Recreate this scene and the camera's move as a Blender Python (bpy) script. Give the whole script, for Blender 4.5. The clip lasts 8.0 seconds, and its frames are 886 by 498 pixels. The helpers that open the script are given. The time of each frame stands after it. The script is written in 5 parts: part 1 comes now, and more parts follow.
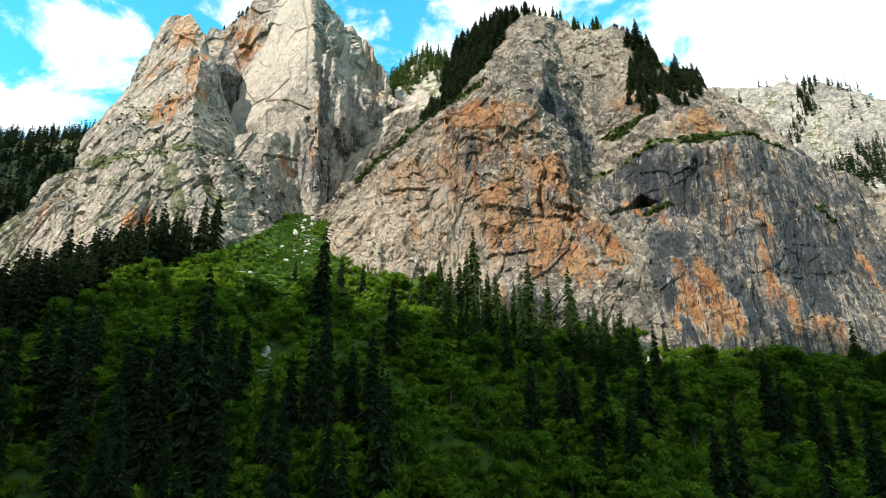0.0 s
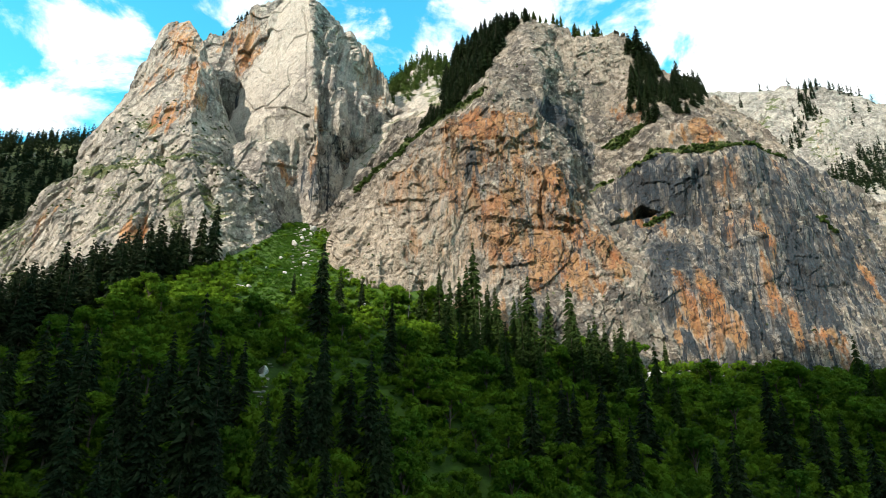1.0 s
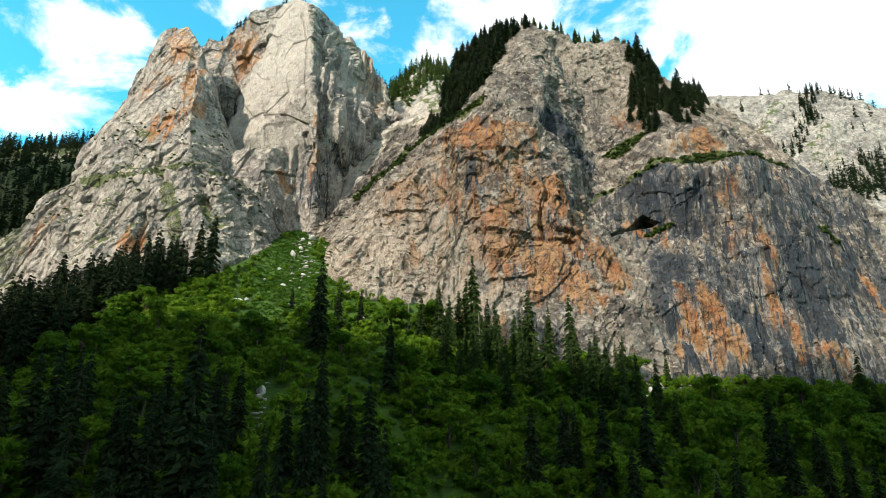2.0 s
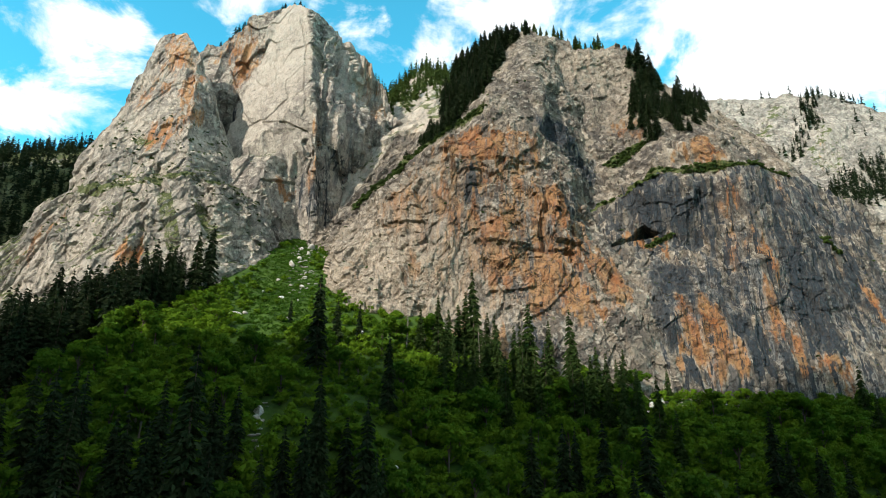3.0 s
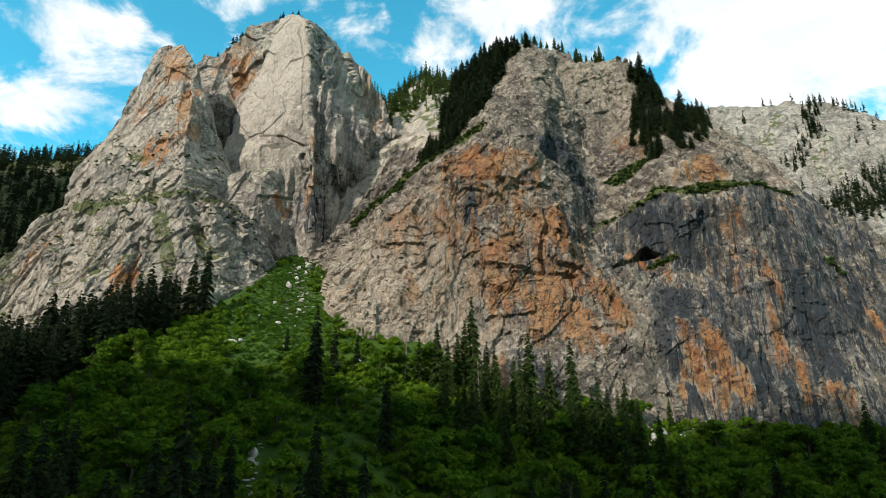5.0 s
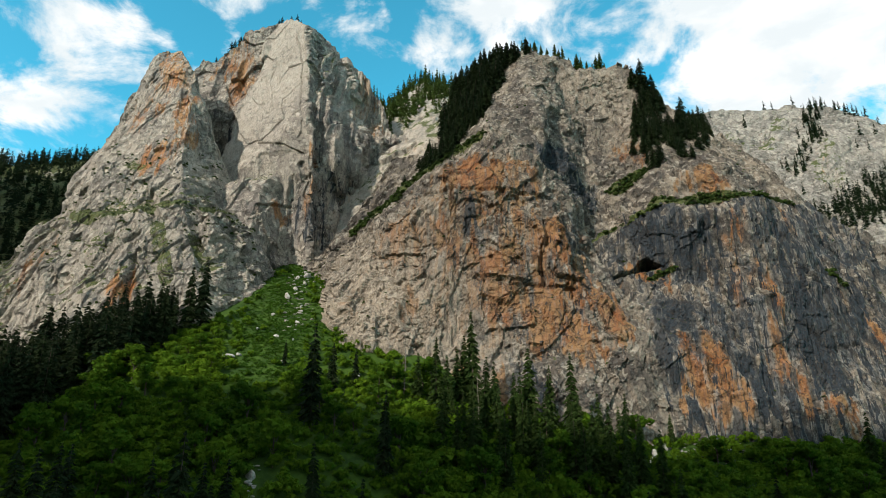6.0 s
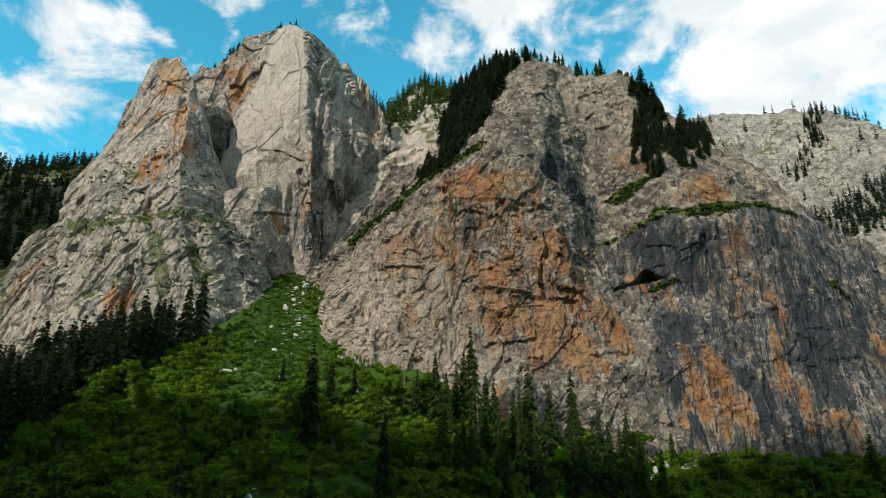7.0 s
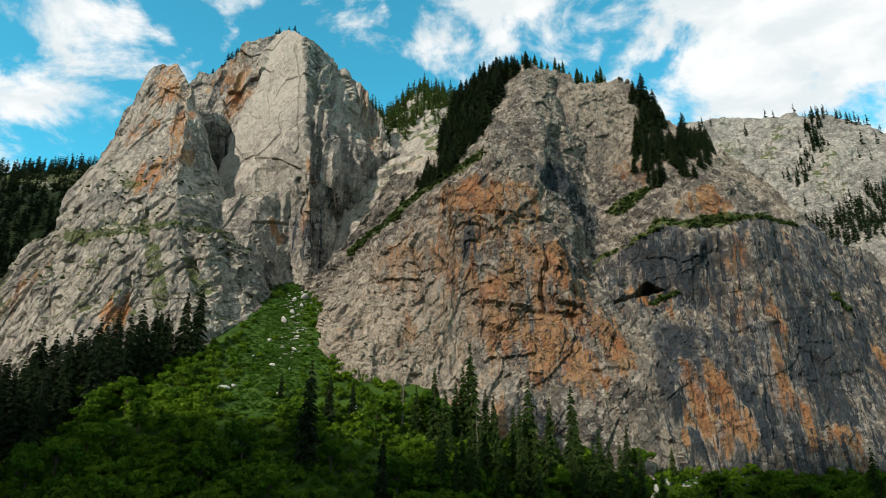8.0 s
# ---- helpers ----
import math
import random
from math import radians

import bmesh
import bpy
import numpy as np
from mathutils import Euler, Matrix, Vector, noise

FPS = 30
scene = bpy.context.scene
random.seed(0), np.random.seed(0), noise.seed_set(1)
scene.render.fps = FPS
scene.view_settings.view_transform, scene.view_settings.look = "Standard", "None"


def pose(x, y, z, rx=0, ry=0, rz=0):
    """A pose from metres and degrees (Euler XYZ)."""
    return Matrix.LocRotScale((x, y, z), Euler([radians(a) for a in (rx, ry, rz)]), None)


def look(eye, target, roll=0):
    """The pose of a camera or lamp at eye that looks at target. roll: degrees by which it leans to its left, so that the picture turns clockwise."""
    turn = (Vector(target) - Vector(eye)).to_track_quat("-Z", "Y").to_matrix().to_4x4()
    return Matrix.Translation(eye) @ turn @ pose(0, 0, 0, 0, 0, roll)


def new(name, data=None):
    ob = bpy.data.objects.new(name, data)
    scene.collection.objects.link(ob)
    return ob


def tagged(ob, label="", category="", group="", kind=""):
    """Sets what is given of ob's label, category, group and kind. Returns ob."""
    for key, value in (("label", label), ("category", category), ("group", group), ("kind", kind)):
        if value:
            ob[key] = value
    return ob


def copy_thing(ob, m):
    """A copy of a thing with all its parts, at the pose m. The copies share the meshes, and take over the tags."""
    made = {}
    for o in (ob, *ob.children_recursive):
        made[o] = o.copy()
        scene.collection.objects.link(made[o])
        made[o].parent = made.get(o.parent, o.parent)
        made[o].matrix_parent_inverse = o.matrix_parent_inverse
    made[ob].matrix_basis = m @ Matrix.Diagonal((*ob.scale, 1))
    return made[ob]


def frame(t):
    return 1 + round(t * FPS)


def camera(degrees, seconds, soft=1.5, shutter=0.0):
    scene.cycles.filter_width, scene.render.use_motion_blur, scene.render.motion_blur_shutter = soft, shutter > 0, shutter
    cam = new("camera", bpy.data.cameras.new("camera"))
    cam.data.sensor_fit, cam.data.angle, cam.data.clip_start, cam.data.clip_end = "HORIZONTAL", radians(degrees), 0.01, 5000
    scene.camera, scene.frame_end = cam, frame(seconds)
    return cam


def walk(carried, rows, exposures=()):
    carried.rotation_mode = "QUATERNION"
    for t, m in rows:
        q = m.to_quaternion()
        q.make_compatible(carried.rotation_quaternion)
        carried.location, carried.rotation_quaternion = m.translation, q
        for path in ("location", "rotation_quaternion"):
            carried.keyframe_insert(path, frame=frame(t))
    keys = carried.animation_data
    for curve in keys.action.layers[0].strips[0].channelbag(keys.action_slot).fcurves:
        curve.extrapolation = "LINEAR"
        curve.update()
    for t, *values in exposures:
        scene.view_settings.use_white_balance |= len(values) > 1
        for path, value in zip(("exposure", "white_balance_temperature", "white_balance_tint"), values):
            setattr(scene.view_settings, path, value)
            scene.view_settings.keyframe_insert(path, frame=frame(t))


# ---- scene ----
from mathutils.bvhtree import BVHTree

# camera: a drone that climbs straight up, tilted up at the cliffs
cam = camera(73.0, 8.0, soft=0.6)
TILT = 17.5
ROWS = [
    (0.0, 0.0, 0.0, 0.0, 0.0, 0.0, 0.0),
    (0.5, 0.076, -0.069, 2.272, 0.004, -0.037, 0.006),
    (1.0, 0.149, -0.119, 4.53, 0.006, -0.077, 0.013),
    (1.5, 0.218, -0.154, 6.779, 0.006, -0.122, 0.02),
    (3.0, 0.407, -0.18, 13.529, -0.004, -0.278, 0.041),
    (3.5, 0.464, -0.168, 15.799, -0.011, -0.337, 0.048),
    (4.0, 0.518, -0.149, 18.088, -0.02, -0.4, 0.056),
    (4.5, 0.568, -0.125, 20.402, -0.03, -0.467, 0.064),
    (6.0, 0.7, -0.038, 27.547, -0.072, -0.691, 0.088),
    (6.5, 0.738, -0.009, 30.016, -0.09, -0.773, 0.097),
    (7.0, 0.772, 0.016, 32.538, -0.109, -0.859, 0.106),
    (7.5, 0.803, 0.035, 35.118, -0.13, -0.949, 0.115),
    (8.0, 0.831, 0.048, 37.762, -0.153, -1.042, 0.124),
]
walk(cam, [(t, pose(x, y, z, 90 + TILT + pitch, 0, yaw) @ pose(0, 0, 0, 0, 0, roll)) for t, x, y, z, yaw, pitch, roll in ROWS],
     [(0.0, 0.96), (4.0, 0.48), (8.0, 0.10)])

# ---- world and sun ----
TO_SUN = Vector((-0.57, -0.60, 0.56)).normalized()
sun = new("sun", bpy.data.lights.new("sun", "SUN"))
sun.data.energy, sun.data.angle, sun.data.color = 5.0, radians(1.2), (1.0, 0.925, 0.80)
sun.matrix_world = look(TO_SUN * 900, (0, 0, 0))


class Nodes:
    """A small helper that makes and joins shader nodes."""

    def __init__(self, tree):
        self.tree = tree
        tree.nodes.clear()

    def add(self, kind, inputs=None, operation="", clamp=False, smooth=False, feature="", attribute=""):
        node = self.tree.nodes.new(kind)
        if operation:
            node.operation = operation
        if clamp:
            node.use_clamp = True
        if smooth:
            node.interpolation_type = "SMOOTHSTEP"
        if feature:
            node.feature = feature
        if attribute:
            node.attribute_name = attribute
        for key, value in (inputs or {}).items():
            if isinstance(value, bpy.types.NodeSocket):
                self.tree.links.new(value, node.inputs[key])
            else:
                node.inputs[key].default_value = value
        return node

    def math(self, op, a, b=0.0, clamp=False):
        return self.add("ShaderNodeMath", {0: a, 1: b}, operation=op, clamp=clamp).outputs[0]

    def mapped(self, vector, scale, shift=(0, 0, 0)):
        return self.add("ShaderNodeMapping", {"Vector": vector, "Scale": scale, "Location": shift}).outputs[0]

    def noise(self, vector, scale, detail=5.0, rough=0.55, bend=0.0):
        return self.add("ShaderNodeTexNoise", {"Vector": vector, "Scale": scale, "Detail": detail, "Roughness": rough, "Distortion": bend}).outputs[0]

    def band(self, value, low, high, a=0.0, b=1.0):
        return self.add("ShaderNodeMapRange", {0: value, 1: low, 2: high, 3: a, 4: b}, smooth=True).outputs[0]

    def mix(self, factor, a, b):
        node = self.add("ShaderNodeMix")
        node.data_type = "RGBA"
        for key, value in ((0, factor), (6, a), (7, b)):
            if isinstance(value, bpy.types.NodeSocket):
                self.tree.links.new(value, node.inputs[key])
            else:
                node.inputs[key].default_value = (*value, 1.0) if isinstance(value, tuple) else value
        return node.outputs[2]


SKY = 0.072
world = bpy.data.worlds.new("sky")
world.use_nodes = True
scene.world = world
n = Nodes(world.node_tree)
sky = n.add("ShaderNodeTexSky")
sky.sky_type, sky.sun_disc, sky.altitude, sky.dust_density = "NISHITA", False, 2500.0, 0.6
sky.sun_elevation, sky.sun_rotation = math.asin(TO_SUN.z), math.atan2(TO_SUN.x, TO_SUN.y)
way = n.add("ShaderNodeTexCoord").outputs["Generated"]
clear = n.mix(1.0, sky.outputs[0], (1.05, 4.3, 3.65))
clear.node.blend_type = "MULTIPLY"
puffs = n.noise(n.mapped(way, (1.0, 1.0, 1.6), (2.3, 0.4, 0.0)), 6.5, 10.0, 0.60, 0.3)


def bank(x, y, z, size):
    """How near a direction of the sky is to the middle of a cloud bank."""
    d = Vector((x, y, z)).normalized()
    dot = n.add("ShaderNodeVectorMath", {0: way, 1: tuple(d)}, operation="DOT_PRODUCT").outputs["Value"]
    return n.band(dot, math.cos(size), math.cos(size * 0.35))


# cloud banks: direction, angular size, density
# the last two lie unseen behind the camera, added to whiten the fill light
BANKS = [(-0.463, 0.726, 0.508, 0.14, 0.10), (-0.468, 0.694, 0.548, 0.12, 0.05), (-0.585, 0.720, 0.375, 0.13, 0.15), (-0.296, 0.751, 0.590, 0.05, 0.13), (-0.382, 0.750, 0.540, 0.03, 0.10),
         (-0.142, 0.783, 0.605, 0.08, 0.07), (-0.074, 0.809, 0.583, 0.08, 0.08), (-0.003, 0.823, 0.567, 0.07, 0.10), (0.041, 0.798, 0.601, 0.06, 0.10), (0.199, 0.797, 0.570, 0.06, 0.14),
         (0.102, 0.779, 0.618, 0.08, 0.08), (0.46, 0.74, 0.50, 0.34, 0.17), (0.62, 0.70, 0.38, 0.34, 0.20), (0.2, 0.6, 0.75, 0.4, 0.15), (0.3, -0.5, 0.8, 1.25, 0.32), (-0.9, -0.4, 0.4, 0.8, 0.3)]
cover = n.math("ADD", n.math("MULTIPLY", puffs, 1.7), -0.45)
for x, y, z, size, amount in BANKS:
    cover = n.math("ADD", cover, n.math("MULTIPLY", bank(x, y, z, size), amount))
billow = n.noise(n.mapped(way, (1.0, 1.0, 1.8), (0.7, 1.4, 0.3)), 9.0, 6.0, 0.55, 0.2)
cloud = n.mix(n.band(cover, 0.46, 0.74), clear, n.mix(n.band(billow, 0.38, 0.60), (10.6, 11.4, 11.7), (13.0, 13.2, 13.2)))
ground_glow = n.mix(n.band(n.add("ShaderNodeSeparateXYZ", {0: way}).outputs[2], -0.02, 0.02), (0.4, 0.5, 0.4), cloud)
back = n.add("ShaderNodeBackground", {"Color": ground_glow, "Strength": SKY})
n.add("ShaderNodeOutputWorld", {"Surface": back.outputs[0]})


# ---- noise in arrays ----
def lattice(ix, iy, iz, seed):
    h = (ix.astype(np.int64) * 374761393 + iy.astype(np.int64) * 668265263 + iz.astype(np.int64) * 2147483647 + seed * 974711) & 0xFFFFFFFF
    h = ((h ^ (h >> 13)) * 1274126177) & 0xFFFFFFFF
    h = ((h ^ (h >> 16)) * 2246822519) & 0xFFFFFFFF
    return ((h ^ (h >> 15)) & 0xFFFFFF) / float(0xFFFFFF)


def value_noise(p, seed=0):
    """Smooth noise from -1 to 1 at the rows of p."""
    i = np.floor(p)
    f = p - i
    f = f * f * f * (f * (f * 6 - 15) + 10)
    i = i.astype(np.int64)
    out = 0.0
    for dx in (0, 1):
        for dy in (0, 1):
            for dz in (0, 1):
                w = (f[:, 0] if dx else 1 - f[:, 0]) * (f[:, 1] if dy else 1 - f[:, 1]) * (f[:, 2] if dz else 1 - f[:, 2])
                out = out + w * lattice(i[:, 0] + dx, i[:, 1] + dy, i[:, 2] + dz, seed)
    return out * 2 - 1


def fbm(p, octaves=4, seed=0, gain=0.5):
    out, amp = 0.0, 1.0
    for k in range(octaves):
        out = out + amp * value_noise(p * 2.03**k + 17.3 * k, seed + k)
        amp *= gain
    return out


def ridged(p, octaves=3, seed=0):
    out, amp = 0.0, 1.0
    for k in range(octaves):
        out = out + amp * (1 - 2 * np.abs(value_noise(p * 2.1**k + 9.1 * k, seed + k)))
        amp *= 0.5
    return out


def facets(p, seed=0):
    """Noise from -1 to 1 made of plane facets that meet in sharp edges, with cells of unit size."""
    twist = np.array(Euler((0.6 + 0.9 * seed, 0.35 + 1.7 * seed, 0.8 + 2.3 * seed)).to_matrix())
    q = p @ twist.T + 0.37 * seed
    i = np.floor(q)
    f = q - i
    i = i.astype(np.int64)
    order = np.argsort(-f, axis=1)
    g = np.take_along_axis(f, order, 1)
    weights = (1 - g[:, 0], g[:, 0] - g[:, 1], g[:, 1] - g[:, 2], g[:, 2])
    out, corner, rows = 0.0, i.copy(), np.arange(len(p))
    for k in range(4):
        if k:
            corner[rows, order[:, k - 1]] += 1
        out = out + weights[k] * lattice(corner[:, 0], corner[:, 1], corner[:, 2], seed)
    return out * 2 - 1


def blocks(p, seed=0, tilt=1.0):
    """Broken rock: cells of unit size, each a plane of its own height and tilt, that meet in sharp steps; from about -1 to 1."""
    base = np.floor(p).astype(np.int64)
    best = np.full(len(p), 1e9)
    out = np.zeros(len(p))
    for dx in (-1, 0, 1):
        for dy in (-1, 0, 1):
            for dz in (-1, 0, 1):
                c = base + (dx, dy, dz)
                r = [lattice(c[:, 0], c[:, 1], c[:, 2], seed + k) for k in range(3)]
                away = p - c - np.stack(r, -1)
                far = (away**2).sum(1)
                near = far < best
                best = np.where(near, far, best)
                lean = [(v * 7.31 + 0.37 * k) % 1.0 - 0.5 for k, v in enumerate(r)]
                height = (r[0] * 3.7 + r[1] * 5.1) % 1.0 * 1.6 - 0.8
                out = np.where(near, height + tilt * (lean[0] * away[:, 0] + lean[1] * away[:, 1] + lean[2] * away[:, 2]), out)
    return out


def step(x, low, high):
    t = np.clip((x - low) / (high - low), 0, 1)
    return t * t * (3 - 2 * t)


def mesh_of(name, verts, faces, attributes=None, smooth=False):
    """A mesh from an array of places and an array of triangles or quads."""
    me = bpy.data.meshes.new(name)
    k = faces.shape[1]
    me.vertices.add(len(verts))
    me.vertices.foreach_set("co", np.ascontiguousarray(verts, dtype=np.float32).ravel())
    me.loops.add(faces.size)
    me.loops.foreach_set("vertex_index", np.ascontiguousarray(faces, dtype=np.int32).ravel())
    me.polygons.add(len(faces))
    me.polygons.foreach_set("loop_start", np.arange(0, faces.size, k, dtype=np.int32))
    me.polygons.foreach_set("use_smooth", np.full(len(faces), smooth))
    me.update(calc_edges=True)
    for key, values in (attributes or {}).items():
        me.attributes.new(key, "FLOAT", "POINT").data.foreach_set("value", np.asarray(values, dtype=np.float32))
    return me


def part(name, me, material, parent=None, label=""):
    ob = new(name, me)
    if material:
        me.materials.append(material)
    if parent:
        ob.parent = parent
    return tagged(ob, label=label)


# ---- materials ----
def material(name):
    m = bpy.data.materials.new(name)
    m.use_nodes = True
    return m, Nodes(m.node_tree)


def finish(n, color, rough=0.9, normal=None, through_light=0.0, gloss=0.25):
    ins = {"Base Color": color, "Roughness": rough, "Specular IOR Level": gloss}
    if normal:
        ins["Normal"] = normal
    shader = n.add("ShaderNodeBsdfPrincipled", ins).outputs[0]
    if through_light:
        thin = n.add("ShaderNodeBsdfTranslucent", {"Color": color})
        shader = n.add("ShaderNodeMixShader", {0: through_light, 1: shader, 2: thin.outputs[0]}).outputs[0]
    n.add("ShaderNodeOutputMaterial", {"Surface": shader})


def rock_material(name, grey=(0.275, 0.25, 0.222), pale=(0.50, 0.428, 0.352), dark=(0.07, 0.064, 0.058), rust=1.0, calm=1.0, speck=1.0, pale_lit_gain=1.2):
    """Limestone: grey and buff slabs, cracked, with rust-red patches, blue-black seepage streaks and turf on the flats."""
    m, n = material(name)
    at = n.add("ShaderNodeTexCoord").outputs["Object"]
    warm, wet, turf, bare = (n.add("ShaderNodeAttribute", attribute=key).outputs["Fac"] for key in ("warm", "wet", "turf", "bare"))
    warp = n.add("ShaderNodeTexNoise", {"Vector": at, "Scale": 0.22, "Detail": 7.0, "Roughness": 0.62}).outputs["Color"]
    shift = n.add("ShaderNodeVectorMath", {0: n.add("ShaderNodeVectorMath", {0: warp, 1: (0.5, 0.5, 0.5)}, operation="SUBTRACT").outputs[0], 1: (7.0, 7.0, 7.0)}, operation="MULTIPLY").outputs[0]
    bent = n.add("ShaderNodeVectorMath", {0: at, 1: shift}).outputs[0]
    plumb = n.add("ShaderNodeVectorMath", {0: at, 1: n.add("ShaderNodeVectorMath", {0: shift, 1: (0.07, 0.07, 0.9)}, operation="MULTIPLY").outputs[0]}).outputs[0]
    tilted = n.add("ShaderNodeMapping", {"Vector": bent, "Rotation": (0.0, 0.5, 0.0)}).outputs[0]

    def cells(vector, scale, feature="F1"):
        node = n.add("ShaderNodeTexVoronoi", {"Vector": vector, "Scale": scale}, feature=feature)
        return node.outputs["Distance"] if feature != "F1" else n.add("ShaderNodeSeparateXYZ", {0: node.outputs["Color"]}).outputs[0]

    broad = n.noise(at, 0.04, 6.0, 0.62, 0.6)
    fine = n.noise(at, 0.42, 10.0, 0.74, 0.3)
    grain = n.noise(at, 1.9, 8.0, 0.78)
    run = n.noise(n.mapped(plumb, (0.20, 0.20, 0.022), (3, 8, 1)), 1.0, 4.5, 0.56)
    rill = n.noise(n.mapped(plumb, (0.33, 0.33, 0.022), (2, 9, 7)), 1.0, 3.0, 0.55)
    thin = n.noise(n.mapped(at, (1.5, 1.5, 0.10), (5, 3, 1)), 1.0, 6.0, 0.68, 0.15)
    plate = cells(n.mapped(tilted, (1.0, 1.0, 0.55)), 0.125)
    slab = cells(n.mapped(bent, (1.0, 1.0, 0.6)), 0.26)
    chip = cells(n.mapped(tilted, (1.0, 1.0, 1.6)), 0.55)
    # buff and grey plates; slab tones and pale chips also paint lit facets
    tone = n.math("ADD", n.math("MULTIPLY", broad, 0.7), n.math("ADD", n.math("MULTIPLY", plate, 0.26), n.math("ADD", n.math("MULTIPLY", slab, 0.24), n.math("MULTIPLY", chip, 0.12))))
    color = n.mix(n.band(tone, 0.42, 0.86), grey, pale)
    color = n.mix(n.math("MULTIPLY", n.band(chip, 0.78, 0.83), 0.28), color, n.mix(0.6, pale, (0.80, 0.74, 0.64)))
    color = n.mix(n.math("MULTIPLY", n.band(fine, 0.555, 0.60), 0.6 * speck), color, dark)
    color = n.mix(n.math("MULTIPLY", n.band(thin, 0.57, 0.60), 0.5 * speck), color, dark)
    # rust: a broad tan tint with upright, finely broken streaks of rust red in it
    k = rust
    streak = n.noise(n.mapped(plumb, (0.62, 0.62, 0.020), (7, 2, 4)), 1.0, 5.0, 0.66)
    iron = n.mix(n.band(n.math("ADD", n.math("MULTIPLY", slab, 0.35), streak), 0.42, 0.86), (0.52 * k, 0.175 * k, 0.045 * k), (0.58 * k, 0.310 * k, 0.130 * k))
    iron = n.mix(n.math("MULTIPLY", n.band(fine, 0.50, 0.60), 0.6), iron, (0.22 * k, 0.11 * k, 0.055 * k))
    rusty = n.math("ADD", n.math("MULTIPLY", warm, 0.50), n.math("ADD", n.math("MULTIPLY", run, 0.60), n.math("ADD", n.math("MULTIPLY", streak, 1.15), n.math("ADD", n.math("MULTIPLY", slab, 0.06), n.math("MULTIPLY", fine, 0.25)))))
    color = n.mix(n.math("MULTIPLY", n.band(rusty, 1.22, 1.50), 0.90), color, iron)
    # seepage, and shade painted on the spires: a slate film and long blue-black stripes
    soak = n.math("MULTIPLY", wet, 0.30)
    film = n.math("ADD", soak, n.math("ADD", n.math("MULTIPLY", run, -0.30), n.math("ADD", n.math("MULTIPLY", rill, 0.45), n.math("ADD", n.math("MULTIPLY", plate, 0.08), n.math("MULTIPLY", fine, 0.20)))))
    color = n.mix(n.math("MULTIPLY", n.band(film, 0.36, 0.44), 0.72), color, n.mix(n.band(streak, 0.43, 0.55), (0.018, 0.029, 0.041), (0.200, 0.204, 0.202)))
    black = n.math("ADD", soak, n.math("ADD", n.math("MULTIPLY", rill, 0.28), n.math("ADD", n.math("MULTIPLY", streak, 0.90), n.math("MULTIPLY", fine, 0.14))))
    color = n.mix(n.math("MULTIPLY", n.math("MULTIPLY", n.band(black, 0.855, 0.905), n.band(wet, 0.03, 0.25)), 0.93), color, n.mix(n.band(grain, 0.45, 0.60), (0.008, 0.014, 0.022), (0.032, 0.046, 0.060)))
    # pale rock, also sunlight put into the colour of spire flank and saddle
    pale_lit = n.mix(n.band(n.math("ADD", thin, n.math("ADD", n.math("MULTIPLY", grain, 0.4), n.math("MULTIPLY", slab, 0.10))), 0.62, 0.85), tuple(pale_lit_gain * c for c in pale), tuple(0.72 * pale_lit_gain * c for c in pale))
    color = n.mix(n.math("MULTIPLY", bare, n.band(fine, 0.62, 0.52, 0.35, 0.92)), color, pale_lit)
    # cracks between the plates
    wide_joint = cells(n.mapped(tilted, (1.0, 1.0, 0.55)), 0.125, "DISTANCE_TO_EDGE")
    joint = cells(n.mapped(bent, (1.0, 1.0, 0.6)), 0.26, "DISTANCE_TO_EDGE")
    small_joint = cells(n.mapped(tilted, (1.0, 1.0, 1.6)), 0.55, "DISTANCE_TO_EDGE")
    crack = n.math("MULTIPLY", n.band(wide_joint, 0.045, 0.015), n.band(n.noise(at, 0.10, 5.0, 0.65), 0.49, 0.56))
    crack = n.math("MAXIMUM", crack, n.math("MULTIPLY", n.band(joint, 0.060, 0.02), n.band(n.noise(at, 0.19, 5.0, 0.65), 0.51, 0.57)))
    crack = n.math("MAXIMUM", crack, n.math("MULTIPLY", n.band(small_joint, 0.090, 0.03), n.band(n.noise(at, 0.31, 5.0, 0.65), 0.52, 0.58)))
    upright = n.noise(n.mapped(at, (1.1, 1.1, 0.16), (9, 1, 6)), 1.0, 5.0, 0.6)
    crack = n.math("MAXIMUM", crack, n.math("MULTIPLY", n.band(upright, 0.63, 0.66), 0.8))
    crack = n.math("MULTIPLY", crack, n.math("MULTIPLY", calm, n.math("SUBTRACT", 0.95, n.math("MULTIPLY", bare, 0.65))))
    color = n.mix(crack, color, (0.042, 0.038, 0.035))
    color = n.mix(n.band(grain, 0.55, 0.59, 0.0, 0.5 * speck), color, dark)
    color = n.mix(n.band(grain, 0.43, 0.39, 0.0, 0.30 * speck), color, pale)
    up = n.add("ShaderNodeSeparateXYZ", {0: n.add("ShaderNodeNewGeometry").outputs["Normal"]}).outputs[2]
    mossy = n.math("ADD", n.math("ADD", n.math("MULTIPLY", turf, 0.5), n.math("MULTIPLY", up, 0.22)), n.math("MULTIPLY", fine, 0.8))
    green = n.mix(n.band(grain, 0.42, 0.58), (0.030, 0.055, 0.010), (0.105, 0.115, 0.030))
    color = n.mix(n.math("MULTIPLY", n.band(mossy, 0.72, 0.80), 0.92), color, green)
    height = n.math("ADD", n.math("ADD", n.math("MULTIPLY", fine, 0.9), n.math("MULTIPLY", grain, 0.35)), n.math("MULTIPLY", crack, -0.45))
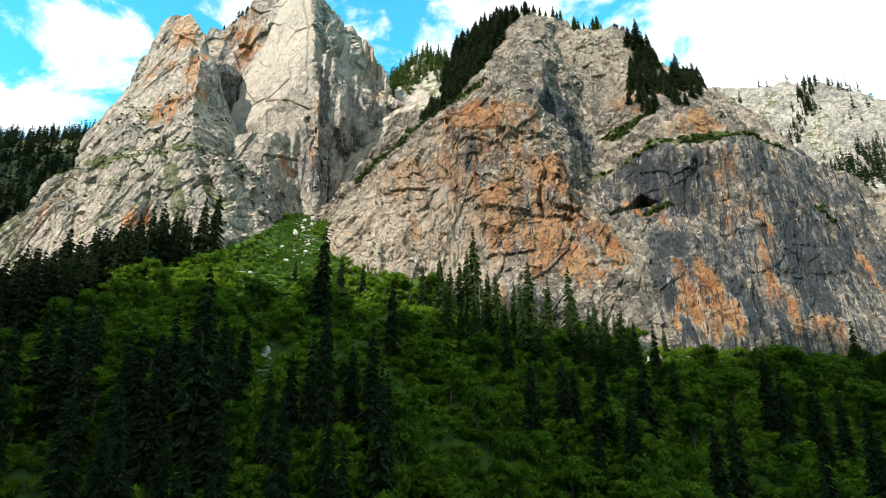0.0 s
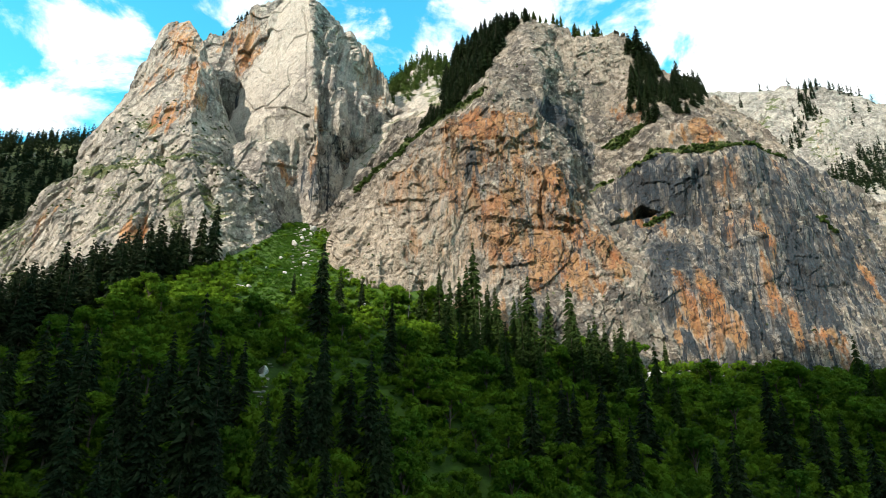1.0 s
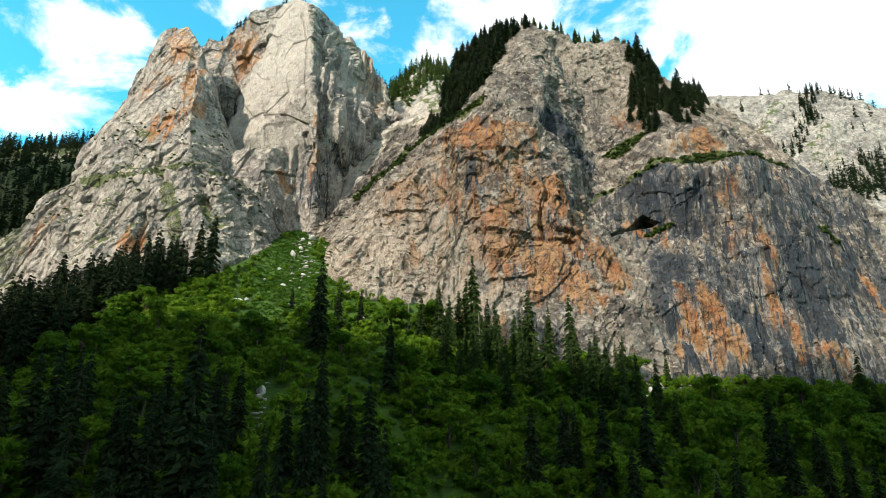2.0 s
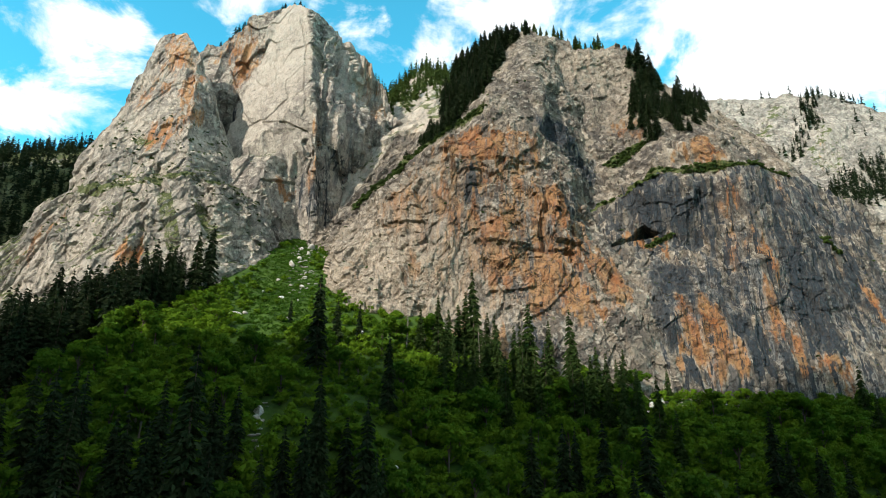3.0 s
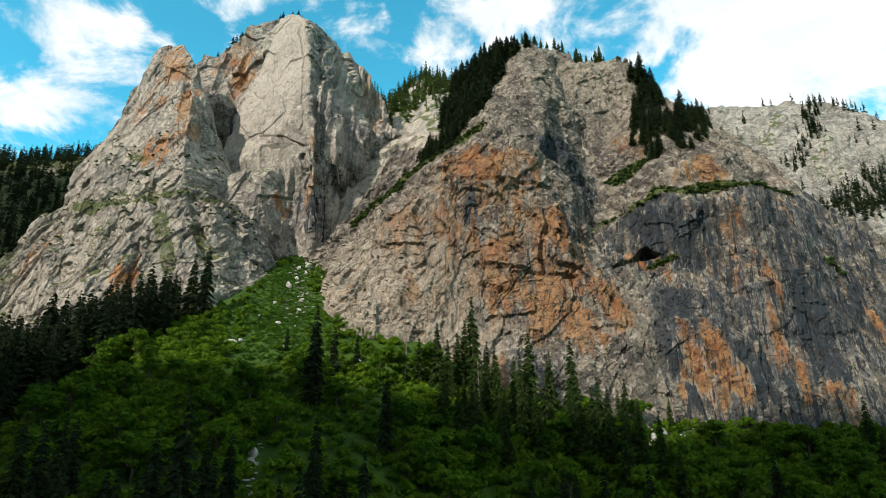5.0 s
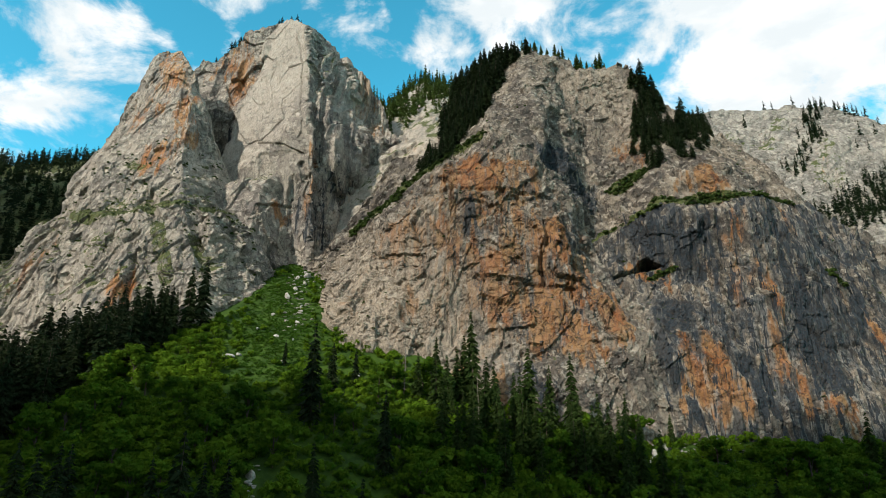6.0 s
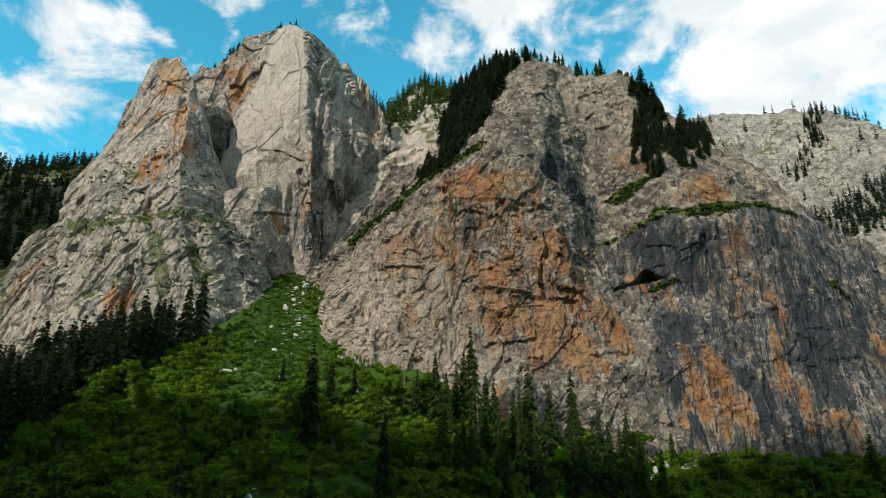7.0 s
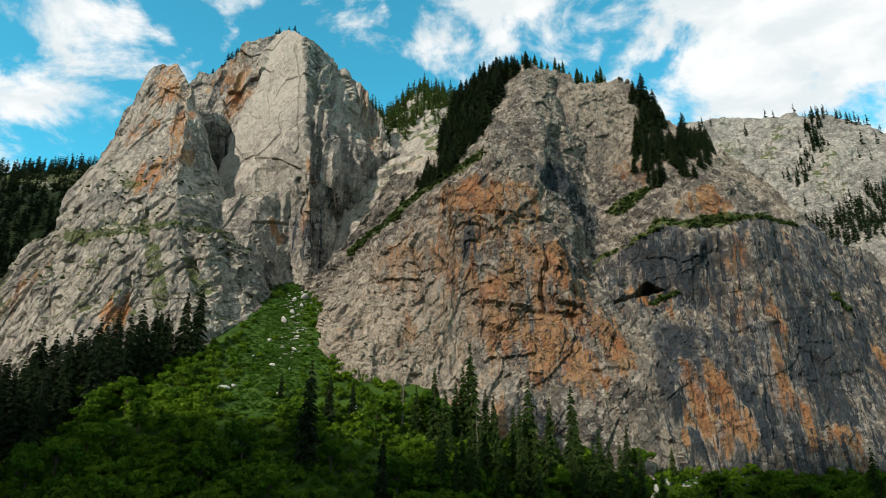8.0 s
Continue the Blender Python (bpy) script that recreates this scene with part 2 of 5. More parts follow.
    height = n.math("ADD", height, n.math("ADD", n.math("MULTIPLY", slab, 0.30), n.math("ADD", n.math("MULTIPLY", chip, 0.22), n.math("MULTIPLY", thin, 0.35))))
    bump = n.add("ShaderNodeBump", {"Height": height, "Strength": 1.0, "Distance": 1.1})
    finish(n, color, 0.88, bump.outputs[0])
    return m


def leaf_material(name, a, b, c, light=0.18):
    m, n = material(name)
    info = n.add("ShaderNodeNewGeometry").outputs["Random Per Island"]
    own = n.add("ShaderNodeObjectInfo").outputs["Random"]
    at = n.add("ShaderNodeTexCoord").outputs["Object"]
    patch = n.noise(at, 0.05, 4.0, 0.6)
    tint = n.add("ShaderNodeAttribute", attribute="tint").outputs["Fac"]
    plant_tone = n.math("ADD", n.math("MULTIPLY", own, 0.3), n.math("MULTIPLY", tint, 0.16))
    color = n.mix(n.band(n.math("ADD", n.math("MULTIPLY", patch, 0.8), plant_tone), 0.36, 0.74), a, b)
    color = n.mix(n.math("MULTIPLY", info, 0.38), color, c)
    finish(n, color, 0.75, None, light, 0.08)
    return m


def plain_material(name, a, b, scale, rough=0.9, bump=0.4, stretch=(1, 1, 1)):
    m, n = material(name)
    at = n.mapped(n.add("ShaderNodeTexCoord").outputs["Object"], stretch)
    coarse, fine = n.noise(at, scale, 6.0, 0.6, 0.3), n.noise(at, scale * 7, 5.0, 0.65)
    color = n.mix(n.band(n.math("ADD", n.math("MULTIPLY", coarse, 0.6), n.math("MULTIPLY", fine, 0.4)), 0.36, 0.64), a, b)
    relief = n.add("ShaderNodeBump", {"Height": n.math("ADD", coarse, fine), "Strength": bump, "Distance": 0.3})
    finish(n, color, rough, relief.outputs[0])
    return m


LIMESTONE = rock_material("limestone", (0.200, 0.184, 0.164), (0.415, 0.368, 0.308), (0.06, 0.054, 0.048), 0.75, 0.45, 0.6)
STAINED_LIMESTONE = rock_material("stained_limestone", (0.083, 0.072, 0.063), (0.262, 0.221, 0.174), (0.020, 0.019, 0.018), 0.50, 0.7, 0.75, 1.75)
PALE_LIMESTONE = rock_material("pale_limestone", (0.158, 0.138, 0.124), (0.385, 0.340, 0.285), (0.06, 0.052, 0.046), 0.65, 0.55, 0.6)
BRIGHT_LIMESTONE = rock_material("bright_limestone", (0.180, 0.166, 0.148), (0.345, 0.312, 0.268), (0.09, 0.082, 0.072), 0.7, 0.6)
TURF = plain_material("turf", (0.012, 0.034, 0.002), (0.034, 0.070, 0.005), 0.12, 0.95, 0.6)
# one needle in three tones, dark to sunlit: the light is in the colour
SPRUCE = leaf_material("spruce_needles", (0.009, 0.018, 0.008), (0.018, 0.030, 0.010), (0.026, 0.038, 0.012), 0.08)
HALF_LIT_SPRUCE = leaf_material("half_lit_needles", (0.018, 0.036, 0.008), (0.030, 0.054, 0.011), (0.042, 0.066, 0.015), 0.12)
SUNNY_SPRUCE = leaf_material("sunlit_needles", (0.040, 0.066, 0.014), (0.062, 0.092, 0.018), (0.085, 0.115, 0.022), 0.15)
BROADLEAF = leaf_material("broad_leaves", (0.030, 0.078, 0.005), (0.084, 0.152, 0.007), (0.098, 0.164, 0.010), 0.36)
SCRUB = leaf_material("scrub_leaves", (0.024, 0.046, 0.010), (0.048, 0.080, 0.016), (0.070, 0.098, 0.024), 0.2)
GRASS = leaf_material("grass_blades", (0.020, 0.060, 0.004), (0.036, 0.086, 0.006), (0.054, 0.100, 0.011), 0.25)
DEAD_TWIGS = leaf_material("dead_twigs", (0.10, 0.085, 0.065), (0.14, 0.115, 0.085), (0.19, 0.165, 0.13), 0.0)
BARK = plain_material("bark", (0.055, 0.042, 0.032), (0.12, 0.095, 0.075), 1.2, 0.95, 0.6, (1, 1, 0.25))
GREY_WOOD = plain_material("weathered_wood", (0.16, 0.145, 0.125), (0.30, 0.275, 0.24), 1.5, 0.9, 0.5, (1, 1, 0.2))
BOULDER = plain_material("boulder_stone", (0.24, 0.23, 0.21), (0.50, 0.48, 0.44), 0.9, 0.9, 0.7)
SCREE = plain_material("scree_stone", (0.18, 0.17, 0.15), (0.38, 0.355, 0.32), 0.6, 0.92, 0.7)

# ---- ground: one sheet, a steep wooded slope that climbs from the valley to the cliffs ----
SLOPE_X = [-400, -200, -150, -120, -80, -40, 0, 50, 110, 200, 400]
SLOPE_Z = [-40, -12, -2, 4, 17, 15, 8, 0, -2, -6, -20]
SLOPE_S = [0.45, 0.52, 0.56, 0.60, 0.65, 0.65, 0.62, 0.47, 0.40, 0.40, 0.36]


def ground_height(x, y):
    """Height of the bare ground at arrays x, y."""
    x, y = np.asarray(x, float), np.asarray(y, float)
    z = np.interp(x, SLOPE_X, SLOPE_Z) + np.interp(x, SLOPE_X, SLOPE_S) * (y - 130)
    p = np.stack([x, y, 0 * x], -1).reshape(-1, 3)
    near = step(y, -60, 60) * step(-y, -330, -260)
    bumps = (fbm(p * 0.035, 3, 3) * 2.2 + fbm(p * 0.14, 2, 8) * 0.5).reshape(z.shape)
    z = z + bumps * near
    floor = -86.0 + 2.0 * (fbm(p * 0.01, 2, 5)).reshape(z.shape)
    top = 122.0 + 0 * z
    z = np.logaddexp(z / 7, floor / 7) * 7
    z = -np.logaddexp(-z / 5, -top / 5) * 5
    rim = step(np.hypot(x, y), 500, 1500)
    return z * (1 - rim) + rim * (20.0 + 60 * (fbm(p * 0.002, 3, 6)).reshape(z.shape))


def axis(fine_low, fine_high, pitch, far):
    inner = np.arange(fine_low, fine_high, pitch)
    grow = np.cumsum(pitch * 1.18 ** np.arange(1, 40))
    return np.concatenate([[-far], (fine_low - grow[grow < far + fine_low - 5])[::-1], inner, fine_high + grow[grow < far - fine_high - 5], [far]])


def grid_faces(nu, nv):
    a = np.arange(nu * nv).reshape(nu, nv)
    return np.stack([a[:-1, :-1], a[1:, :-1], a[1:, 1:], a[:-1, 1:]], -1).reshape(-1, 4)


gx, gy = np.meshgrid(axis(-210, 230, 1.6, 3000), axis(40, 300, 1.6, 3000), indexing="ij")
ground = part("ground", mesh_of("ground", np.stack([gx, gy, ground_height(gx, gy)], -1).reshape(-1, 3), grid_faces(*gx.shape), smooth=True), TURF)
tagged(ground, "steep grassy mountain slope rising to the cliffs", "ground", kind="structure")


# ---- rock masses ----
def smooth_rows(points, count, coarse=0):
    """A curve through the rows of points (Catmull-Rom), resampled evenly, but sparsely over its last spans; rows of any shape."""
    points = np.asarray(points, float)
    k = len(points)
    gaps = np.linalg.norm(np.diff(points, axis=0), axis=-1)
    gaps = gaps.reshape(k - 1, -1).mean(1)
    spread = gaps.copy()
    if coarse:
        spread[-coarse:] *= 0.2
    at = np.concatenate([[0], np.cumsum(spread)]) / spread.sum()
    u = np.interp(np.linspace(0, 1, count), at, np.arange(k))
    i = np.clip(np.floor(u).astype(int), 0, k - 2)
    f = (u - i).reshape((-1,) + (1,) * (points.ndim - 1))
    wide = gaps.reshape((-1,) + (1,) * (points.ndim - 1))
    slope = np.diff(points, axis=0) / wide
    tangent = np.concatenate([slope[:1], (slope[:-1] * wide[1:] + slope[1:] * wide[:-1]) / (wide[1:] + wide[:-1]), slope[-1:]])
    p1, p2, m1, m2 = points[i], points[i + 1], 0.8 * tangent[i] * wide[i], 0.8 * tangent[i + 1] * wide[i]
    return (2 * f**3 - 3 * f**2 + 1) * p1 + (f**3 - 2 * f**2 + f) * m1 + (-2 * f**3 + 3 * f**2) * p2 + (f**3 - f**2) * m2


def loft(curves, nu, nv):
    """A grid of places over guide curves that all have as many stations; u along them, v from the first to the last."""
    across = smooth_rows(np.array(curves, float), nv, 2 if len(curves) > 4 else 1)
    return smooth_rows(np.swapaxes(across, 0, 1), nu)


def normals_of(p):
    du, dv = np.gradient(p, axis=0), np.gradient(p, axis=1)
    nrm = np.cross(du, dv)
    return nrm / np.maximum(np.linalg.norm(nrm, axis=-1, keepdims=True), 1e-9)


def backed(foot, rest, crest, back=(45.0, 30.0, 75.0, 160.0)):
    """Closes a rock face behind its crest with a back slope."""
    crest = np.array(crest, float)
    near = crest + (0, back[0], -back[1])
    far = crest + (0, back[2], -back[3])
    return [foot, *rest, crest, near, far]


def rock(name, curves, nu, nv, relief, stains, material, label, category="cliff"):
    """A rock mass: the loft of its guide curves, roughened by relief(), stained by stains()."""
    p = loft(curves, nu, nv)
    nrm = normals_of(p)
    flat = p.reshape(-1, 3)
    out = flat + nrm.reshape(-1, 3) * relief(flat)[:, None]
    up = normals_of(out.reshape(p.shape)).reshape(-1, 3)[:, 2]
    ob = part(name, mesh_of(name, out, grid_faces(nu, nv), stains(flat, up), smooth=False), material)
    tagged(ob, label, category, kind="structure")
    return ob, out, up


def common_relief(p, big=2.4, block=1.2, small=0.4, flute=0.4):
    """Broken limestone: plane facets and tilted blocks of several sizes, bedded on a slant, and upright ribs."""
    d = big * fbm(p * 0.022, 3, 11)
    sway = np.stack([fbm(p * 0.09, 2, 61), fbm(p * 0.09, 2, 63), fbm(p * 0.09, 2, 67)], -1)
    q = p + 0.8 * sway
    beds = np.stack([q[:, 0] * 0.88 - q[:, 2] * 0.47, q[:, 1], q[:, 0] * 0.47 + q[:, 2] * 0.88], -1)
    d = d + 1.2 * block * facets(p * (1, 1, 0.7) / 30.0, 21) + 0.9 * block * facets(q * (1, 1, 0.6) / 12.0, 22)
    d = d + 0.9 * block * blocks(beds / (13.0, 13.0, 21.0), 52, 1.6)
    d = d + small * (0.55 * blocks(q / (4.8, 4.8, 9.0), 57, 1.6) + 0.6 * facets(q * (1, 1, 0.7) / 5.0, 23) + 0.30 * facets(q / 2.1, 24) + 0.28 * blocks(beds / (2.2, 2.2, 3.4), 59, 1.5))
    return d + flute * ridged(p * (0.13, 0.13, 0.014), 2, 71)


def blob(p, x, z, rx, rz):
    """1 in the middle of an oval on the face, 0 at its rim and beyond."""
    return np.clip(1 - np.sqrt(((p[:, 0] - x) / rx) ** 2 + ((p[:, 2] - z) / rz) ** 2), 0, 1)


def strip(p, ends, half):
    """1 along a strip of the face between two points (x, z), 0 outside it."""
    (x0, z0), (x1, z1) = ends
    along = np.clip(((p[:, 0] - x0) * (x1 - x0) + (p[:, 2] - z0) * (z1 - z0)) / ((x1 - x0) ** 2 + (z1 - z0) ** 2), 0, 1)
    return 1.0 * (np.hypot(p[:, 0] - x0 - along * (x1 - x0), p[:, 2] - z0 - along * (z1 - z0)) < half)


# ---- forms of the rock masses: depth y of the face over x and height z ----
def ramp(x, low, high):
    return np.clip((x - low) / (high - low), 0, 1)


FACE_X = [-58, -46, -39, -30, -15, 0, 20, 40, 48, 56, 66, 78, 90, 110, 130, 150, 190, 270]
FACE_Z = [20, 50, 80, 100, 120, 145, 175, 205]
FACE_20 = [234, 203, 188, 183, 178, 176, 172, 176, 178, 180, 184, 186, 188, 190, 192, 196, 205, 215]
FACE_50 = [240, 209, 194, 188, 190, 190, 189, 190, 190, 190, 191, 193, 194, 196, 201, 208, 216, 226]
FACE_80 = [248, 228, 213, 210, 203, 198, 197, 196, 198, 205, 211, 210, 207, 201, 206, 217, 228, 240]
FACE_100 = [256, 250, 238, 226, 208, 201, 198, 199, 206, 219, 219, 211, 205, 203, 211, 224, 236, 250]
FACE_120 = [260, 258, 255, 250, 225, 208, 202, 207, 215, 226, 229, 222, 212, 208, 222, 232, 242, 258]
FACE_145 = [264, 264, 263, 261, 252, 236, 213, 216, 226, 236, 243, 240, 230, 230, 238, 241, 252, 262]
FACE_175 = [272, 272, 271, 270, 268, 264, 246, 236, 240, 247, 250, 250, 251, 252, 253, 250, 260, 270]
FACE_205 = [284, 284, 283, 282, 280, 276, 268, 256, 256, 257, 258, 258, 257, 256, 256, 260, 266, 275]
FACE = np.array([FACE_20, FACE_50, FACE_80, FACE_100, FACE_120, FACE_145, FACE_175, FACE_205], float)


def table(x, z):
    """The broad form of the great face, between the stations of its guide rows."""
    levels = np.stack([np.interp(x, FACE_X, row) for row in FACE], 0)
    k = np.clip(np.searchsorted(FACE_Z, z) - 1, 0, len(FACE_Z) - 2)
    low, high = np.array(FACE_Z, float)[k], np.array(FACE_Z, float)[k + 1]
    f = np.clip((z - low) / (high - low), -1.0, 1.4)
    i = np.arange(len(x))
    return levels[k, i] * (1 - f) + levels[k + 1, i] * f


def ledge_line(x):
    """Height of the green ledge that crosses the right half of the great face."""
    return np.interp(x, LEDGE_X, LEDGE_Z)


LEDGE_X, LEDGE_Z = [58, 62, 72, 80, 83, 90, 104, 120, 139], [97.5, 99.6, 103.7, 107, 109.5, 106.5, 108.5, 111, 114]


def main_form(x, z):
    y = table(x, z)
    over = z - ledge_line(x)
    on = ramp(x, 58, 76) * ramp(-x, -140, -118)
    # the dark wall leans out towards the ledge, which is a shelf four metres deep
    y = y - on * 2.6 * ramp(over, -26, -2) * (over < 0) + on * 3.0 * ramp(over, 0.0, 1.4)
    return y


def one_form(x, z):
    """The left-hand spire and the broken skirt of rock under it."""
    edge = -112.5 - 0.2 * (z - 155.7)
    front = 239 - 0.17 * (x + 136) + 0.36 * (z - 144)
    left = 240.5 - 0.95 * (x + 145) + 0.40 * (z - 144)
    right = 239 - 0.17 * (edge + 136) + 0.36 * (z - 144) + 2.4 * (x - edge)
    spire = np.minimum(np.maximum(np.maximum(front, left), right), 271 + 0.0 * x)
    skirt = np.maximum(216.3 - 0.02 * (x + 124.6) + 0.42 * (z - 104), 218 - 0.65 * (x + 128) + 0.42 * (z - 104))
    skirt = np.maximum(skirt, 222 + 1.5 * (x + 77.8) + 0.55 * (z - 90))
    shelf = np.interp(x, [-175, -150, -130, -112, -95, -80], [118, 112, 106, 108, 112, 104])
    return np.where(z < shelf, np.minimum(skirt, spire), np.minimum(spire, skirt + 3.0 * (z - shelf)))


def slab_form(x, z):
    return np.maximum(258.2 - 0.41 * (x + 79.3) + 0.32 * (z - 158), 257.5 - 0.15 * (x + 79) + 0.02 * (z - 118))


def two_form(x, z):
    """The high spire: a pale slab between a rough left wall and a stepped right flank, on a pedestal."""
    x = np.asarray(x, float)
    slab = slab_form(x, z)
    left_edge = np.interp(z, SLAB_Z, SLAB_LEFT)
    right_edge = np.interp(z, SLAB_Z, SLAB_RIGHT)
    wall = slab_form(left_edge, z) + 3.0 + 17.0 * ramp(-z, -190, -165) * ramp(left_edge - x, 0, 4)
    wall = np.minimum(wall, 292.0)
    y = slab + (wall - slab) * ramp(left_edge - x, 0, 2.0)
    # flank: columns that step back one behind the other
    dx = x - right_edge
    width = 11.0
    turn = dx / width + 0.25 * np.sin(z / 31.0)
    stair = (np.floor(turn) + ramp(turn - np.floor(turn), 0.66, 1.0)) * width
    back = np.interp(0.5 * stair + 0.5 * dx, [0, 1, 12, 24, 38, 60], [0, 5, 17, 36, 44, 56])
    alcove = 14.0 * ramp(-z, -152, -132) * ramp(dx, 3, 8) * ramp(-dx, -40, -24)
    flank = slab_form(right_edge, z) + 1.0 + back + alcove + 0.10 * np.maximum(z - 190, 0)
    flank = np.minimum(flank, 302 + 0.22 * np.clip(dx, 0, 34))
    y = y + (flank - y) * ramp(dx, 0, 1.6)
    # undercut lower right part of the slab
    under = ramp(-z, -153.5, -152.0) * ramp(x, -86, -84.5) * (dx < 0)
    y = y + 0.9 * under + 1.8 * ramp(x + 0.12 * (z - 130), -70.5, -69) * ramp(-z, -143, -139) * (dx < 0)
    # pedestal
    stand = np.maximum(250.8 + 0.40 * (z - 132) - 0.10 * (x + 98), 244 + 1.3 * (x + 76) + 0.3 * (z - 101))
    top = 134 + 0.15 * (x + 98)
    stand = stand + 1.1 * np.maximum(z - top, 0)
    return np.minimum(y, stand)


SLAB_Z, SLAB_LEFT, SLAB_RIGHT = [115, 138, 165, 188, 215, 245], [-108, -107.5, -108, -106, -98.5, -95.5], [-59, -60.5, -63, -66.3, -70, -75]


def crag(name, form, low, high, nu, nv, foot, crest, relief, stains, material, label, category, jag=1.0, back=(4.0, 1.0, 34.0, 60.0)):
    """A rock mass whose face has the depth form(x, z), from its foot up to its crest line, closed behind the crest."""
    xs = np.linspace(low, high, nu)
    line = np.stack([xs, 0 * xs, 0 * xs], -1)
    bottom = np.interp(xs, *foot)
    top = np.interp(xs, *crest) + jag * (1.1 * blocks(line / 5.5, 31, 1.2) + 0.8 * blocks(line / 2.1, 33, 1.2) + 0.5 * fbm(line * 0.7, 2, 35))
    v = np.linspace(0, 1, nv)[None, :]
    z = bottom[:, None] * (1 - v) + top[:, None] * v
    x = np.repeat(xs[:, None], nv, 1)
    sway = np.stack([x, 0 * x, z], -1).reshape(-1, 3)
    wx = x + (1.1 * fbm(sway * 0.10, 3, 37)).reshape(x.shape)
    wz = z + (1.1 * fbm(sway * 0.10, 3, 39)).reshape(x.shape)
    y = form(wx.ravel(), wz.ravel()).reshape(x.shape)
    p = np.stack([x, y, z], -1)
    nrm = normals_of(p)
    flat = p.reshape(-1, 3)
    out = flat + nrm.reshape(-1, 3) * relief(flat)[:, None]
    up = normals_of(out.reshape(p.shape)).reshape(-1, 3)[:, 2]
    marks = stains(flat, up)
    grid = out.reshape(p.shape)
    rim = grid[:, -1]
    rows = [grid] + [(rim + (0, dy, -dz))[:, None] for dy, dz in ((back[0] * 0.4, -0.3), (back[0], back[1]), (back[2] * 0.5, back[3] * 0.35), (back[2], back[3]))]
    full = np.concatenate(rows, 1)
    padded = {key: np.concatenate([m.reshape(x.shape), np.repeat(m.reshape(x.shape)[:, -1:], 4, 1)], 1).ravel() for key, m in marks.items()}
    ob = part(name, mesh_of(name, full.reshape(-1, 3), grid_faces(*full.shape[:2]), padded, smooth=False), material)
    tagged(ob, label, category, kind="structure")
    return ob, out, up


def nearness(p, ends, half):
    """1 on a line of the face between two points (x, z), falling to 0 at half its width."""
    (x0, z0), (x1, z1) = ends
    x = p[:, 0] + 1.3 * fbm(p * 0.12, 3, 97)
    along = np.clip(((x - x0) * (x1 - x0) + (p[:, 2] - z0) * (z1 - z0)) / ((x1 - x0) ** 2 + (z1 - z0) ** 2), 0, 1)
    return np.clip(1 - np.hypot(x - x0 - along * (x1 - x0), p[:, 2] - z0 - along * (z1 - z0)) / half, 0, 1)


# the great right-hand face
# clefts: two ends (x, z), half width, depth
CLEFTS = [(((56, 196), (60, 168)), 4.0, 3.0), (((50, 158), (44, 128)), 5.0, 3.6), (((52, 126), (60, 112)), 2.0, 1.6), (((57, 100), (66, 72)), 1.4, 1.4), (((-8, 112), (42, 109)), 0.9, 1.3),
          (((37, 98), (35, 76)), 1.3, 2.4), (((46, 96), (45, 70)), 1.0, 1.3), (((12, 77), (46, 73)), 0.8, 1.6), (((14, 70), (26, 67)), 0.9, 1.3), (((26, 50), (25, 44)), 1.0, 2.0),
          (((62, 70), (72, 56)), 1.1, 1.5), (((88, 66), (98, 56)), 1.0, 1.6), (((72, 60), (86, 52)), 0.9, 1.5), (((128, 82), (137, 74)), 1.1, 2.2)]
# plates that stand proud of the face: middle (x, z), half width, half height, how far
PLATES = [(11, 113, 9, 7, 1.5), (30, 116, 8, 8, 1.3), (18, 94, 7, 10, 0.9), (40, 87, 4, 11, 2.2), (21, 80, 10, 5, 1.2), (21, 63, 9, 4, 1.2), (-16, 92, 8, 6, 1.2), (-6, 58, 9, 10, 0.9),
          (-28, 60, 8, 9, 1.0), (52, 62, 6, 8, 1.1), (89, 47, 5, 11, 1.0), (103, 78, 7, 9, 1.2), (112, 62, 6, 9, 1.1), (84, 100, 8, 5, 1.2), (103, 118, 9, 8, 1.6), (132, 66, 7, 12, 1.2)]


def plate(p, x, z, rx, rz):
    """1 on a plate with ragged, slanting edges, 0 off it."""
    u = (p[:, 0] - x + 0.25 * (p[:, 2] - z) + 2.0 * fbm(p * 0.16, 3, 41)) / rx
    w = (p[:, 2] - z + 1.8 * fbm(p * 0.16, 3, 43)) / rz
    return ramp(-np.maximum(np.abs(u), np.abs(w)), -1.0, -0.93)


def joints(p, cell, seed):
    """1 in the open joints between broken blocks of a given size, 0 elsewhere."""
    q = p / cell
    base = np.floor(q).astype(np.int64)
    first, second = np.full(len(p), 1e9), np.full(len(p), 1e9)
    for dx in (-1, 0, 1):
        for dy in (-1, 0, 1):
            for dz in (-1, 0, 1):
                c = base + (dx, dy, dz)
                seeds = np.stack([lattice(c[:, 0], c[:, 1], c[:, 2], seed + k) for k in range(3)], -1)
                far = np.sqrt(((q - c - seeds) ** 2).sum(1))
                second = np.where(far < first, first, np.minimum(second, far))
                first = np.minimum(first, far)
    return ramp(first - second, -0.07, -0.01)


